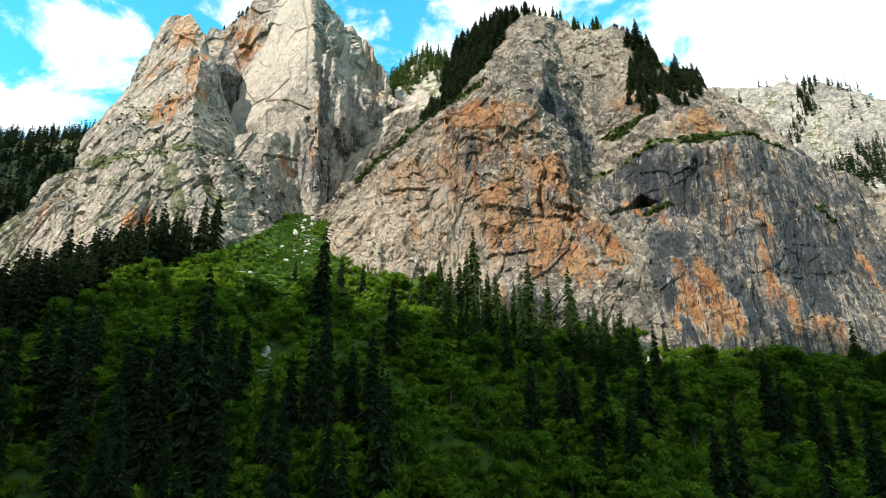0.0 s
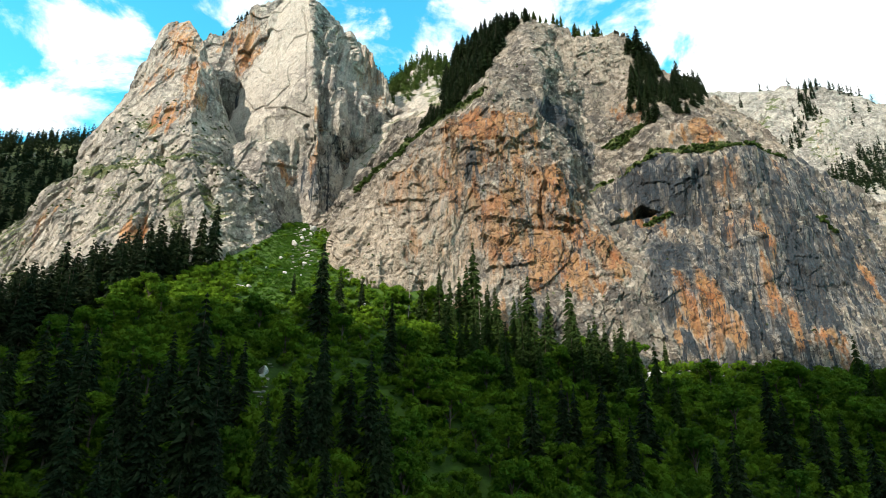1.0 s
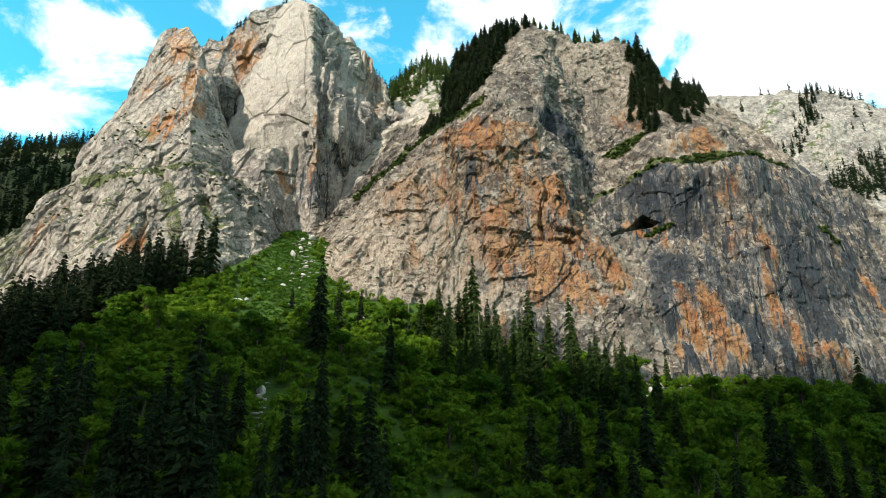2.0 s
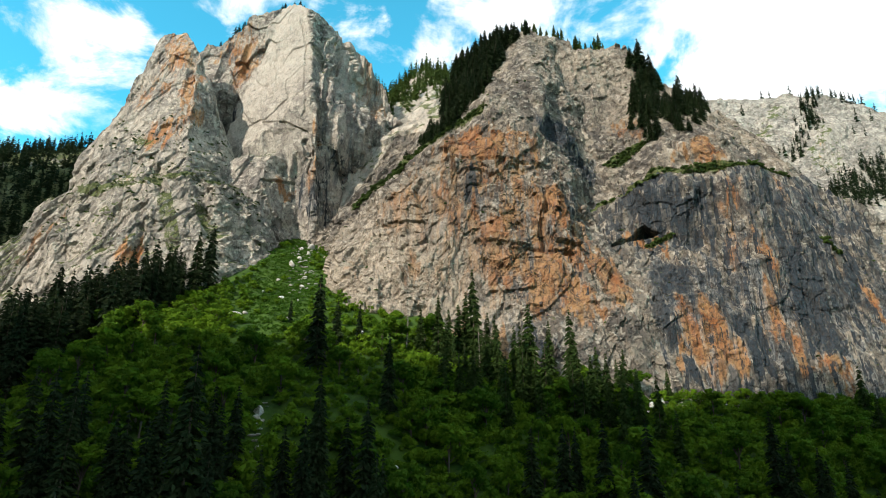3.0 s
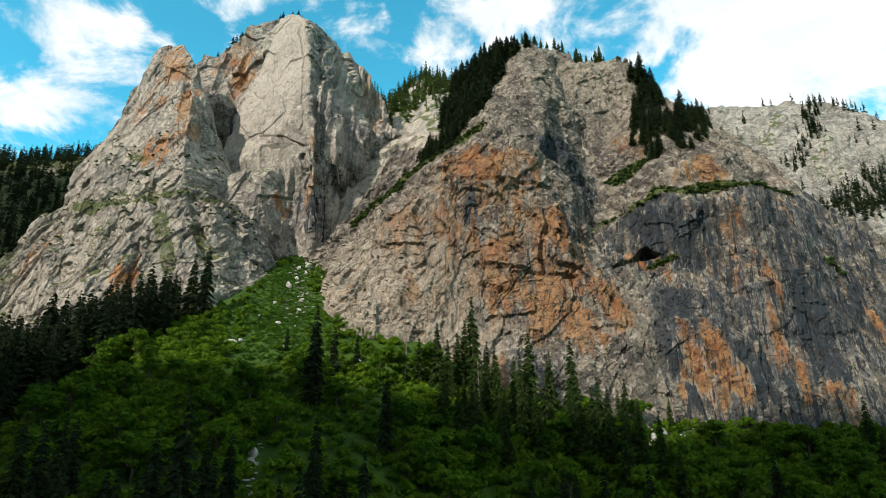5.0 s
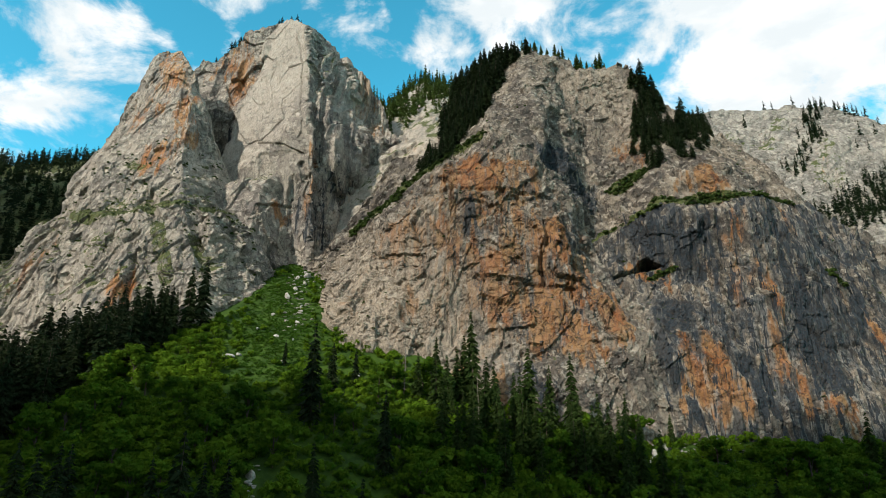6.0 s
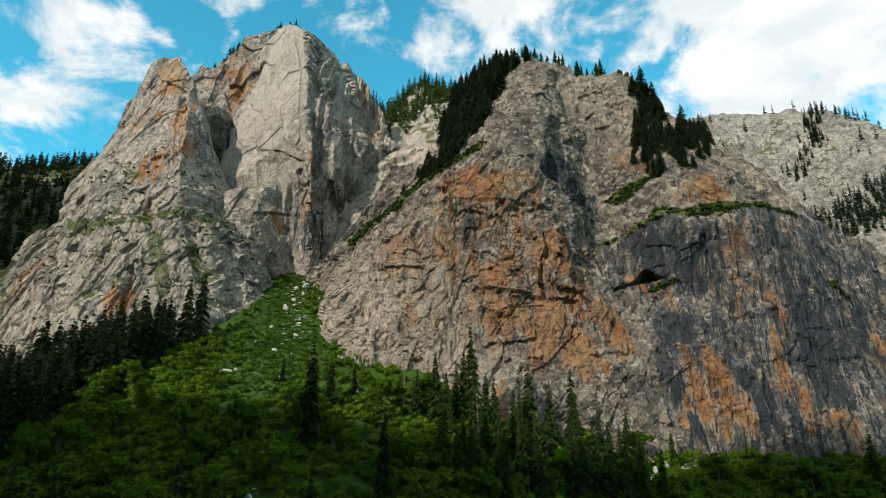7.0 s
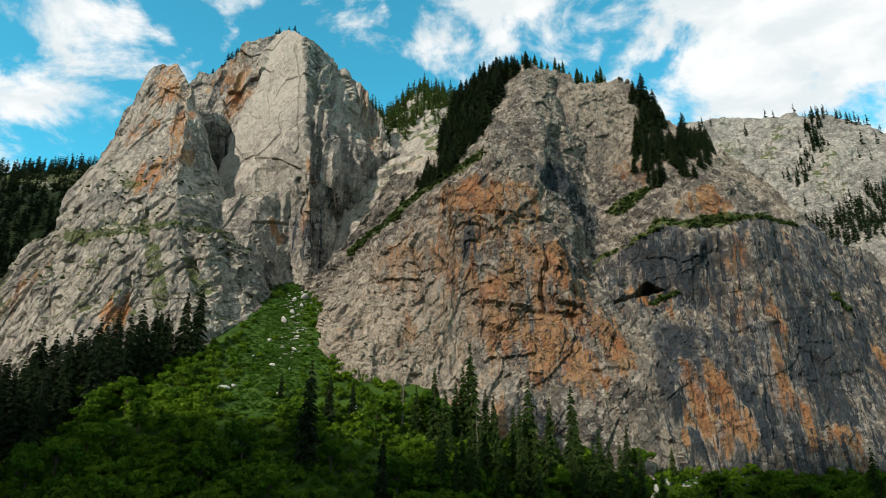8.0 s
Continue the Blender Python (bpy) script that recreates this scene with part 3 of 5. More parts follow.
def main_relief(p):
    d = common_relief(p, 1.5, 0.8, 1.15, 0.35)
    d = d * (1 + 0.5 * step(-p[:, 0], -8, 12))
    for ends, half, deep in CLEFTS:
        d = d - deep * np.sqrt(nearness(p, ends, half))
    for x, z, rx, rz, proud in PLATES:
        d = d + proud * plate(p, x, z, rx, rz)
    sway = p + 1.5 * np.stack([fbm(p * 0.2, 2, 45), fbm(p * 0.2, 2, 46), fbm(p * 0.2, 2, 47)], -1)
    some = step(fbm(p * 0.045, 2, 48), -0.25, 0.25)
    d = d - 0.45 * some * joints(sway, np.array((7.0, 9.0, 10.0)), 49) - 0.35 * joints(sway, np.array((3.0, 4.0, 3.4)), 50) * step(fbm(p * 0.08, 2, 44), -0.1, 0.3)
    # upright ribs on the dark wall
    wall = step(p[:, 0], 68, 80) * step(ledge_line(p[:, 0]) - p[:, 2], 0, 3)
    d = d * (1 - 0.35 * wall) + wall * (0.7 * ridged(p * (0.22, 0.22, 0.02), 2, 72) + 0.35 * ridged(p * (0.6, 0.6, 0.04), 2, 74))
    # the overhung hollow in the face
    u = p[:, 0] - 62.5
    floor = 79.9 + 0.24 * u + 0.5 * fbm(p * 0.35, 2, 87)
    roof = np.interp(u, [0, 2, 8, 10, 12.5, 15, 18], [80.6, 81.5, 83.0, 86.0, 87.6, 85.6, 84.0])
    hollow = ramp(u, 0, 1.2) * ramp(-u, -18, -16.5) * ramp(p[:, 2] - floor, 0, 0.6) * ramp(roof - p[:, 2], 0, 0.5)
    lip = ramp(u, -1, 1.5) * ramp(-u, -20, -17) * ramp(p[:, 2] - roof, -0.2, 0.6) * ramp(roof + 9 - p[:, 2], 0, 7)
    sill = ramp(u, 0, 3) * ramp(-u, -22, -17) * ramp(floor - p[:, 2], -0.2, 0.4) * ramp(p[:, 2] - floor + 4, 0, 3)
    return d * (1 - 0.6 * hollow) - 5.5 * hollow + 1.8 * lip + 0.8 * sill


def growth(p):
    """1 along the green strips of the face."""
    strips = (((-36, 108), (-21, 117), 2.6), ((-21, 117), (-12, 126), 3.0), ((-12, 126), (2, 134), 2.6), ((2, 134), (16, 140), 2.0), ((71, 121), (82, 129), 2.6), ((143, 83), (148, 79), 1.6), ((76, 80), (84, 83), 0.9))
    green = sum(strip(p, (a, b), half) for a, b, half in strips)
    over = p[:, 2] - ledge_line(p[:, 0])
    thick = np.interp(p[:, 0], [58, 78, 86, 104, 118, 140], [0.9, 1.6, 5.0, 5.0, 3.0, 1.0])
    return np.clip(green + (over > -0.7) * (over < thick) * (p[:, 0] > 58) * (p[:, 0] < 140), 0, 1)


# rust and seepage: strength, middle (x, z), half width, half height
WARM = [(1.3, 11, 118, 10.6, 9.7), (0.8, -10, 94, 8.7, 5.7), (0.9, 4, 90, 7.5, 10.9), (1.1, 40, 88, 6.0, 11.7), (1.1, 18, 84, 11.2, 6.3), (1.5, 20, 68, 7.7, 9.6), (1.5, 34, 65, 8.8, 11.5),
        (1.2, 43, 56, 5.8, 8.5), (1.0, 48, 72, 5.5, 7.8), (0.9, -10, 64, 4.4, 6.6), (0.6, -30, 68, 3.8, 6.0), (1.2, 6, 43, 2.5, 5.2), (1.3, 18, 37, 3.4, 6.9), (1.1, 58, 58, 4.8, 11.6),
        (0.9, 54, 66, 4.5, 7.8), (0.9, 46, 49, 10.8, 4.1), (0.8, 26, 115, 13.4, 10.0), (0.8, 31, 96, 11.2, 7.9), (0.7, -18, 88, 6.9, 8.2)]
WARM_RIGHT = [(1.6, 89, 46, 4.4, 15), (1.3, 81, 47, 3.4, 10), (1.6, 85, 33, 4.7, 5.3), (1.2, 76, 37, 2.5, 4.1), (1.2, 93, 38, 2.9, 8.0), (1.0, 105, 95, 4.8, 5.0), (0.9, 104, 79, 4.2, 10.0),
              (1.0, 113, 75, 3.8, 10.4), (1.1, 109, 51, 3.6, 10.1), (1.2, 115, 42, 2.6, 11.6), (1.4, 104, 119, 4.8, 8.4), (0.8, 94, 117, 5.6, 3.8), (1.3, 124, 33, 5.9, 3.5), (1.0, 128, 27, 5.5, 3.6),
              (1.2, 154, 59, 3.2, 6.7), (0.8, 140, 75, 2.0, 4.6), (1.2, 75, 79, 10.9, 1.9), (0.9, 83, 144, 6.7, 7.0), (0.7, 129, 98, 5.0, 8.3)]
WET = [(1.4, 86, 92, 13.6, 9.8), (1.2, 77, 96, 9.9, 8.3), (1.1, 98, 90, 7.7, 14.2), (1.3, 82, 59, 8.4, 11.8), (1.4, 72, 51, 3.3, 14.3), (1.3, 98, 42, 7.7, 14.4), (1.4, 90, 29, 11.1, 5.3),
       (1.3, 79, 33, 5.4, 9.4), (1.2, 152, 65, 6.8, 13.1), (1.2, 126, 42, 8.2, 10.2), (1.0, 124, 93, 5.8, 12.3), (1.3, 27, 61, 5.1, 6.1), (1.2, 28, 73, 3.7, 6.6), (1.1, 10, 96, 2.6, 7.5), (0.8, 13, 59, 4.3, 7.6)]
WET_RIGHT = [(1.1, 36, 65, 1.5, 8.6), (1.0, 46, 58, 2.2, 10.5), (0.9, 65, 93, 6.1, 12.8), (1.0, 27, 47, 2.1, 3.7), (0.8, 29, 41, 7.9, 5.1), (1.4, 46, 131, 8.6, 9.5), (0.9, 57, 120, 10.7, 9.0),
             (1.2, 126, 59, 8.6, 18.0), (0.7, 46, 91, 4.8, 14.0), (1.0, 168, 89, 7.4, 13.4), (1.0, 116, 100, 9.6, 4.9), (0.8, 15, 36, 2.1, 7.2), (0.8, 70, 85, 12.0, 16.8)]


def patches(p, rows):
    """The strongest of several soft-edged oval patches at each place."""
    q = p + (1.6, 0, 2.5) * np.stack([fbm(p * 0.14, 3, 105), 0 * p[:, 0], fbm(p * 0.10, 3, 106)], -1)
    # runs and drips: neighbouring upright strips reach up and down differently
    q[:, 2] += 6.0 * fbm(p * (0.42, 0.1, 0.012), 3, 107)
    q[:, 0] += 1.2 * fbm(p * (0.9, 0.2, 0.03), 2, 108)
    out = np.zeros(len(p))
    for a, x, z, rx, rz in rows:
        out = np.maximum(out, min(1.0, 0.85 * a) * step(blob(q, x, z, 1.6 * rx, 1.6 * rz), 0.0, 0.7))
    return out


def main_stains(p, up):
    x, z = p[:, 0], p[:, 2]
    wob = fbm(p * 0.03, 3, 5)
    under = ledge_line(x) - z
    wall = step(x, 66, 76) * step(-x, -190, -160) * step(under + 14 * step(x, 140, 170), -1.0, 1.0)
    lower = 1 - step(x - 71 + 0.22 * (z - 60), -4, 2) * step(-z, -80, -66)
    wall = wall * np.where((z < 76) & (x < 92), 1 - lower, 1)
    warm = patches(p, WARM + WARM_RIGHT)
    wet = patches(p, WET + WET_RIGHT) * (1 - 0.75 * patches(p, [row for row in WARM + WARM_RIGHT if row[0] > 1.0]))
    warm = np.clip(np.maximum(warm, 0.62 * step(blob(p, 18, 84, 62, 60), 0.0, 0.8) + 0.34 * wall) + 0.15 * wob, 0, 1)
    wet = np.clip(np.maximum(np.maximum(wet, 0.67 * wall), 0.34 * step(blob(p, 30, 78, 46, 52), 0.0, 0.5)) + 0.20 * wob * wall, 0, 1)
    wet = wet * (1 - 0.45 * patches(p, [row for row in WARM_RIGHT if row[0] > 0.95]))
    turf = 0.3 * step(up, 0.55, 0.85) + 1.0 * growth(p)
    bare = np.clip(1.6 * blob(p, -16, 56, 50, 52) + 0.65 * blob(p, 66, 180, 50, 46) + 0.25 * wob, 0, 0.92) * (1 - wall) * (1 - 0.8 * warm)
    return {"warm": warm, "wet": wet, "bare": bare, "turf": np.clip(turf, 0, 1)}


MAIN_FOOT = ([-62, -44, -38, -20, 20, 60, 270], [72, 46, 36, 22, 8, 0, -18])
MAIN_CREST = ([-62, -58, -54, -45, -36, -26, -21, -9, -4, 1, 5, 12, 20, 29, 37, 42, 50, 62, 67, 78, 89, 93, 96, 101, 108, 114, 118, 130, 133, 137, 140, 143, 151, 155, 164, 173, 181, 220, 270],
              [92, 96, 99, 110, 123, 145, 151, 147, 151, 166, 184, 201, 210, 211, 209.5, 209.5, 205, 205.5, 199, 200, 201, 200, 194, 182, 175, 167, 160, 154, 148, 140, 130, 121, 118.5, 112, 107, 103.5, 99, 84, 60])
main_cliff, main_pts, main_up = crag("cliff", main_form, -62, 270, 640, 470, MAIN_FOOT, MAIN_CREST, main_relief, main_stains, STAINED_LIMESTONE,
                                     "great limestone cliff streaked with rust orange and blue black", "cliff")


# the left-hand spire with the broken skirt of rock under it
def one_relief(p):
    # steep slanting strata, strongest low down
    along, over = p[:, 0] * 0.50 + p[:, 2] * 0.86, p[:, 0] * 0.86 - p[:, 2] * 0.50 + 1.5 * fbm(p * 0.08, 3, 73)
    strata = blocks(np.stack([along / 14, p[:, 1] / 16, over / 4.6], -1), 75, 1.6) + 0.55 * blocks(np.stack([along / 7, p[:, 1] / 8, over / 1.9], -1), 79, 1.4)
    d = common_relief(p, 1.9, 1.3, 0.55, 0.45) + (0.35 + 0.6 * step(-p[:, 2], -150, -100)) * strata
    for ends, half, deep in ((((-124, 196), (-116, 150)), 2.4, 2.0), (((-152, 150), (-136, 176)), 2.0, 1.6), (((-120, 120), (-108, 104)), 2.6, 2.4), (((-96, 110), (-84, 84)), 3.2, 3.2),
                             (((-150, 96), (-140, 70)), 1.8, 1.6), (((-168, 140), (-160, 108)), 1.8, 1.8), (((-112, 92), (-106, 62)), 2.0, 2.0)):
        d = d - deep * np.sqrt(nearness(p, ends, half))
    return d - 0.5 * joints(p + 1.2 * fbm(p * 0.2, 2, 46)[:, None], np.array((6.0, 8.0, 8.0)), 49) * step(fbm(p * 0.05, 2, 42), -0.2, 0.3)


def one_stains(p, up):
    wob = fbm(p * 0.04, 3, 25)
    warm = patches(p, [(0.8, -132, 195, 12, 16), (0.85, -118, 168, 6, 14), (1.0, -124, 140, 9, 8), (1.3, -110, 71, 5.5, 8), (0.7, -165, 92, 12, 12), (0.7, -140, 168, 12, 12), (0.9, -113, 150, 5, 10)])
    warm = np.clip(warm + 0.15 * wob, 0, 1)
    strips = (((-150, 112), (-136, 106), 3.0), ((-136, 106), (-112, 110), 2.4), ((-112, 110), (-92, 113), 2.6), ((-106, 100), (-96, 78), 2.6), ((-134, 137), (-128, 135), 2.4), ((-92, 96), (-84, 84), 2.0))
    green = np.clip(sum(strip(p, (a, b), half) for a, b, half in strips), 0, 1)
    turf = 0.6 * step(up, 0.40, 0.70) + 0.65 * green + 0.34 * step(wob, -0.1, 0.35) * step(-p[:, 2], -126, -108) + 0.5 * step(-p[:, 2], -122, -104) * step(wob, 0.0, 0.5) * step(up, 0.15, 0.5)
    # the oval darkens the wall by the chimney, painted in place of its shade
    return {"warm": warm, "wet": np.clip(0.35 * blob(p, -108, 140, 12, 50) + 0.2 * wob, 0, 1), "turf": np.clip(turf, 0, 1)}


ONE_CREST = ([-215, -196, -190, -184, -180, -178, -173, -169, -167, -162.5, -159.5, -154, -149, -143.5, -136.5, -132, -127, -123.5, -120, -116, -110, -98, -84, -76, -66],
             [83, 101, 109, 115.5, 126, 143, 151, 156.5, 169, 177, 191, 200.5, 206, 211, 212, 211, 204.5, 199, 194, 182, 165, 140, 116, 100, 84])
spire_one, one_pts, one_up = crag("rock_spire", one_form, -215, -66, 400, 350, ([-215, -120, -66], [24, 40, 44]), ONE_CREST, one_relief, one_stains, LIMESTONE,
                                  "weathered grey limestone spire on a broken, grassy skirt of rock", "spire", jag=0.8)


# the high spire
def two_relief(p):
    calm = step(p[:, 0] - np.interp(p[:, 2], SLAB_Z, SLAB_LEFT), 0, 3) * step(np.interp(p[:, 2], SLAB_Z, SLAB_RIGHT) - p[:, 0], 0, 2) * step(p[:, 2], 132, 150)
    d = common_relief(p, 1.4, 1.5, 0.8, 0.5) * (1 - 0.62 * calm)
    dx = p[:, 0] - np.interp(p[:, 2], SLAB_Z, SLAB_RIGHT)
    along = p[:, 0] + 1.4 * fbm(p * (0.05, 0.05, 0.012), 3, 93)
    for wide, deep in ((10.0, 2.6), (4.6, 2.2), (2.1, 0.9)):
        turn = along / wide
        f = turn - np.floor(turn)
        own = lattice(np.floor(turn).astype(np.int64), np.zeros(len(p), np.int64), np.floor(p[:, 2] / 45 + 0.37 * np.floor(turn)).astype(np.int64), 95)
        d = d + step(dx, 0, 3) * deep * (0.45 + 0.75 * own) * (np.minimum(f / 0.68, (1 - f) / 0.32) - 0.30)
    for ends, half, deep in ((((-88, 161), (-78, 158)), 0.5, 0.9), (((-78, 158), (-64, 152)), 0.6, 1.2), (((-64, 147), (-63, 140)), 1.4, 2.2), (((-80, 122), (-71, 126)), 0.8, 1.6),
                             (((-108, 225), (-112, 190)), 2.2, 2.0), (((-120, 226), (-122, 200)), 2.0, 1.8), (((-78, 236), (-70, 196)), 0.6, 0.8), (((-71, 196), (-67, 160)), 0.5, 0.7)):
        d = d - deep * np.sqrt(nearness(p, ends, half))
    return d


def two_stains(p, up):
    x, z = p[:, 0], p[:, 2]
    wob = fbm(p * 0.04, 3, 35)
    dx = x - np.interp(z, SLAB_Z, SLAB_RIGHT)
    slab = step(x - np.interp(z, SLAB_Z, SLAB_LEFT), -0.5, 1.0) * step(-dx, -0.5, 1.0) * step(z, 124, 142)
    warm = patches(p, [(0.85, -109, 205, 8, 16), (0.8, -116, 224, 12, 14), (1.3, -73, 120, 4, 5), (1.2, -62, 128, 2.5, 9), (0.9, -44, 210, 6, 16), (0.8, -36, 190, 6, 12), (0.7, -46, 132, 7, 10), (0.8, -62, 155, 2.5, 6)])
    # blue-black on flank, alcove and chimney: shade between the ribs put into colour
    wet = np.maximum(0.5 * step(dx, 1, 4) * step(-z, -190, -140) * step(wob, -0.6, 0.2), patches(p, [(0.8, -67, 128, 3, 14), (0.7, -58, 118, 9, 14), (0.6, -56, 160, 5, 30), (0.9, -110, 150, 8, 26)]))
    # slab paler, most at its upper left; flank paled in place of sunlight
    bright = slab * (0.30 + 0.60 * step(z - 1.3 * (x + 92), 150, 180))
    turf = 0.5 * step(up, 0.5, 0.8) + 0.42 * patches(p, [(1.2, -66, 210, 8, 20), (1.0, -88, 108, 14, 5), (0.8, -92, 130, 8, 4)])
    return {"warm": np.clip(warm * (1 - 0.8 * slab) + 0.12 * wob, 0, 1), "wet": np.clip(wet * (1 - slab), 0, 1), "bare": np.clip(bright + 0.55 * step(dx, 4, 10) * step(z, 140, 165) * step(wob, -0.5, 0.1), 0, 1), "turf": np.clip(turf, 0, 1)}


TWO_CREST = ([-146, -137, -134, -126, -121, -115, -109, -103, -98.5, -95.5, -90, -85.5, -80, -75.5, -72, -68, -63.5, -60, -55, -47, -43, -40, -36, -33, -31.5, -27.5, -25, -23, -16],
             [205, 216, 225.5, 227.5, 233, 238, 244, 247, 247.5, 252.5, 254, 253.5, 248, 241, 238, 241, 239, 234, 231, 226.5, 222, 216, 211, 206, 198, 190, 181, 171, 150])
spire_two, two_pts, two_up = crag("rock_spire", two_form, -146, -16, 340, 400, ([-146, -100, -60, -16], [74, 72, 76, 84]), TWO_CREST, two_relief, two_stains, PALE_LIMESTONE,
                                  "highest limestone spire with a smooth pale slab and fluted flank", "spire", jag=0.8)

# the saddle between the two masses, and the hills behind
SADDLE = [
    [(-90, 262, 92), (-62, 265, 98), (-45, 266, 104), (-22, 262, 108), (10, 262, 110), (40, 270, 110)],
    [(-90, 290, 140), (-60, 290, 148), (-30, 290, 166), (-12, 288, 172), (12, 288, 172), (40, 290, 172)],
    [(-95, 330, 195), (-62, 331, 198), (-28, 331, 207), (-5, 331, 216), (22, 333, 214), (50, 335, 210)],
]
SADDLE_TOP = [(-110, 400, 255), (-60, 400, 266), (-38, 396, 254), (-17, 396, 270), (8, 396, 262), (50, 396, 262)]


def hill_relief(p):
    return common_relief(p, 4.0, 1.6, 0.9, 0.2)


def saddle_stains(p, up):
    wob = fbm(p * 0.05, 3, 45)
    turf = 0.35 * step(up, 0.45, 0.8) + 0.45 * step(wob, 0.0, 0.5) + 0.3 * step(p[:, 1], 335, 360)
    # warm and cream tint all over: the saddle's sunlight is put into its colour
    return {"warm": np.clip(0.4 + 0.3 * wob, 0, 1) * 0.6, "wet": 0 * wob, "bare": np.clip(0.55 + 0.4 * wob, 0, 0.9), "turf": np.clip(turf, 0, 1)}


saddle, saddle_pts, saddle_up = rock("saddle_slope", backed(SADDLE[0], SADDLE[1:], SADDLE_TOP, (60, 30, 140, 150)), 120, 150, hill_relief, saddle_stains, LIMESTONE,
                                     "rocky saddle slope coloured as sunlit, with grass and spruces", "slope")

RIDGE = [
    [(150, 330, 60), (200, 330, 80), (230, 325, 95), (262, 318, 100), (300, 310, 95), (380, 300, 80), (520, 290, 40)],
    [(165, 395, 190), (208, 400, 205), (236, 390, 200), (268, 372, 186), (305, 360, 172), (370, 350, 150), (520, 340, 110)],
]
RIDGE_TOP = [(170, 440, 262), (212, 440, 278), (240, 440, 281), (281, 430, 274), (306, 415, 263), (345, 410, 246), (520, 400, 190)]


def ridge_stains(p, up):
    wob = fbm(p * 0.03, 3, 55)
    turf = 0.35 * step(up, 0.5, 0.8) + 0.45 * step(wob, 0.2, 0.6)
    return {"warm": np.clip(0.3 * wob, 0, 1), "wet": 0 * wob, "turf": np.clip(turf, 0, 1)}


ridge, ridge_pts, ridge_up = rock("mountain_ridge", backed(RIDGE[0], RIDGE[1:], RIDGE_TOP, (70, 30, 200, 200)), 260, 190, hill_relief, ridge_stains, BRIGHT_LIMESTONE,
                                  "pale sunlit limestone ridge dotted with conifers", "ridge")

HILL = [
    [(-620, 300, 10), (-420, 285, 40), (-330, 285, 60), (-260, 285, 75), (-200, 290, 85), (-150, 300, 95), (-110, 310, 100)],
    [(-620, 360, 110), (-420, 350, 135), (-330, 345, 142), (-260, 345, 142), (-205, 345, 140), (-150, 345, 140), (-110, 345, 140)],
]
HILL_TOP = [(-620, 430, 200), (-420, 420, 212), (-330, 408, 212), (-300, 408, 212), (-258, 406, 212), (-200, 400, 200), (-130, 395, 180)]


def hill_stains(p, up):
    wob = fbm(p * 0.03, 3, 65)
    return {"warm": 0 * wob, "wet": 0 * wob, "turf": np.clip(0.75 + 0.4 * wob, 0, 1)}


hill, hill_pts, hill_up = rock("wooded_hill", backed(HILL[0], HILL[1:], HILL_TOP, (80, 20, 220, 180)), 150, 90, hill_relief, hill_stains, LIMESTONE,
                               "distant hill thickly covered with dark spruce forest", "hill")


# unseen near side of the valley behind the camera, added to shade lower slope
NEAR_FOOT = [(-654, 266, -85), (-500, 228, -85), (-367, 213, -85), (-282, 149, -85), (-191, 72, -85), (-153, 37, -85), (-115, 0, -85), (-86, -28, -85), (-35, -77, -85), (107, -210, -85)]
NEAR_MID = [(-708, 210, 129), (-554, 172, 197), (-421, 157, 194), (-336, 93, 77), (-245, 16, 83), (-207, -19, 98), (-169, -56, 107), (-140, -84, 124), (-89, -133, 137), (53, -267, 119)]
# the two high peaks on the left are added to shade the wooded hill
NEAR_TOP = [(-758, 157, 300), (-604, 119, 430), (-472, 104, 425), (-386, 40, 206), (-295, -38, 226), (-257, -72, 254), (-219, -109, 277), (-190, -137, 338), (-140, -186, 344), (3, -320, 270)]


opposite, opposite_pts, opposite_up = rock("opposite_mountain", [NEAR_FOOT[::-1], NEAR_MID[::-1], NEAR_TOP[::-1], [(x - 90, y - 75, z - 110) for x, y, z in NEAR_TOP[::-1]],
                                           [(x - 200, y - 170, -85) for x, y, z in NEAR_TOP[::-1]]], 150, 90, hill_relief, hill_stains, LIMESTONE,
                                           "unseen mountain added on the near valley side to shade the slope", "mountain")


# ---- vegetation ----
rng = np.random.default_rng(7)


def surface(ob):
    me = ob.data
    co = np.empty(len(me.vertices) * 3)
    me.vertices.foreach_get("co", co)
    quads = np.empty(len(me.polygons) * 4, dtype=np.int32)
    me.polygons.foreach_get("vertices", quads)
    return BVHTree.FromPolygons(co.reshape(-1, 3).tolist(), quads.reshape(-1, 4).tolist())


def drop_on(tree, x, y, top=400.0):
    """The highest place of a surface at x, y."""
    hit = tree.ray_cast(Vector((x, y, top)), Vector((0, 0, -1)))
    return hit[0].z if hit[0] else None


def quad_cloud(centres, axis_a, axis_b):
    """One leaf quad at each centre, spanned by two half axes."""
    verts = np.stack([centres - axis_a, centres - axis_b * 0.8, centres + axis_a, centres + axis_b], 1).reshape(-1, 3)
    return verts, np.arange(len(verts)).reshape(-1, 4)


def unit(v):
    return v / np.maximum(np.linalg.norm(v, axis=-1, keepdims=True), 1e-9)


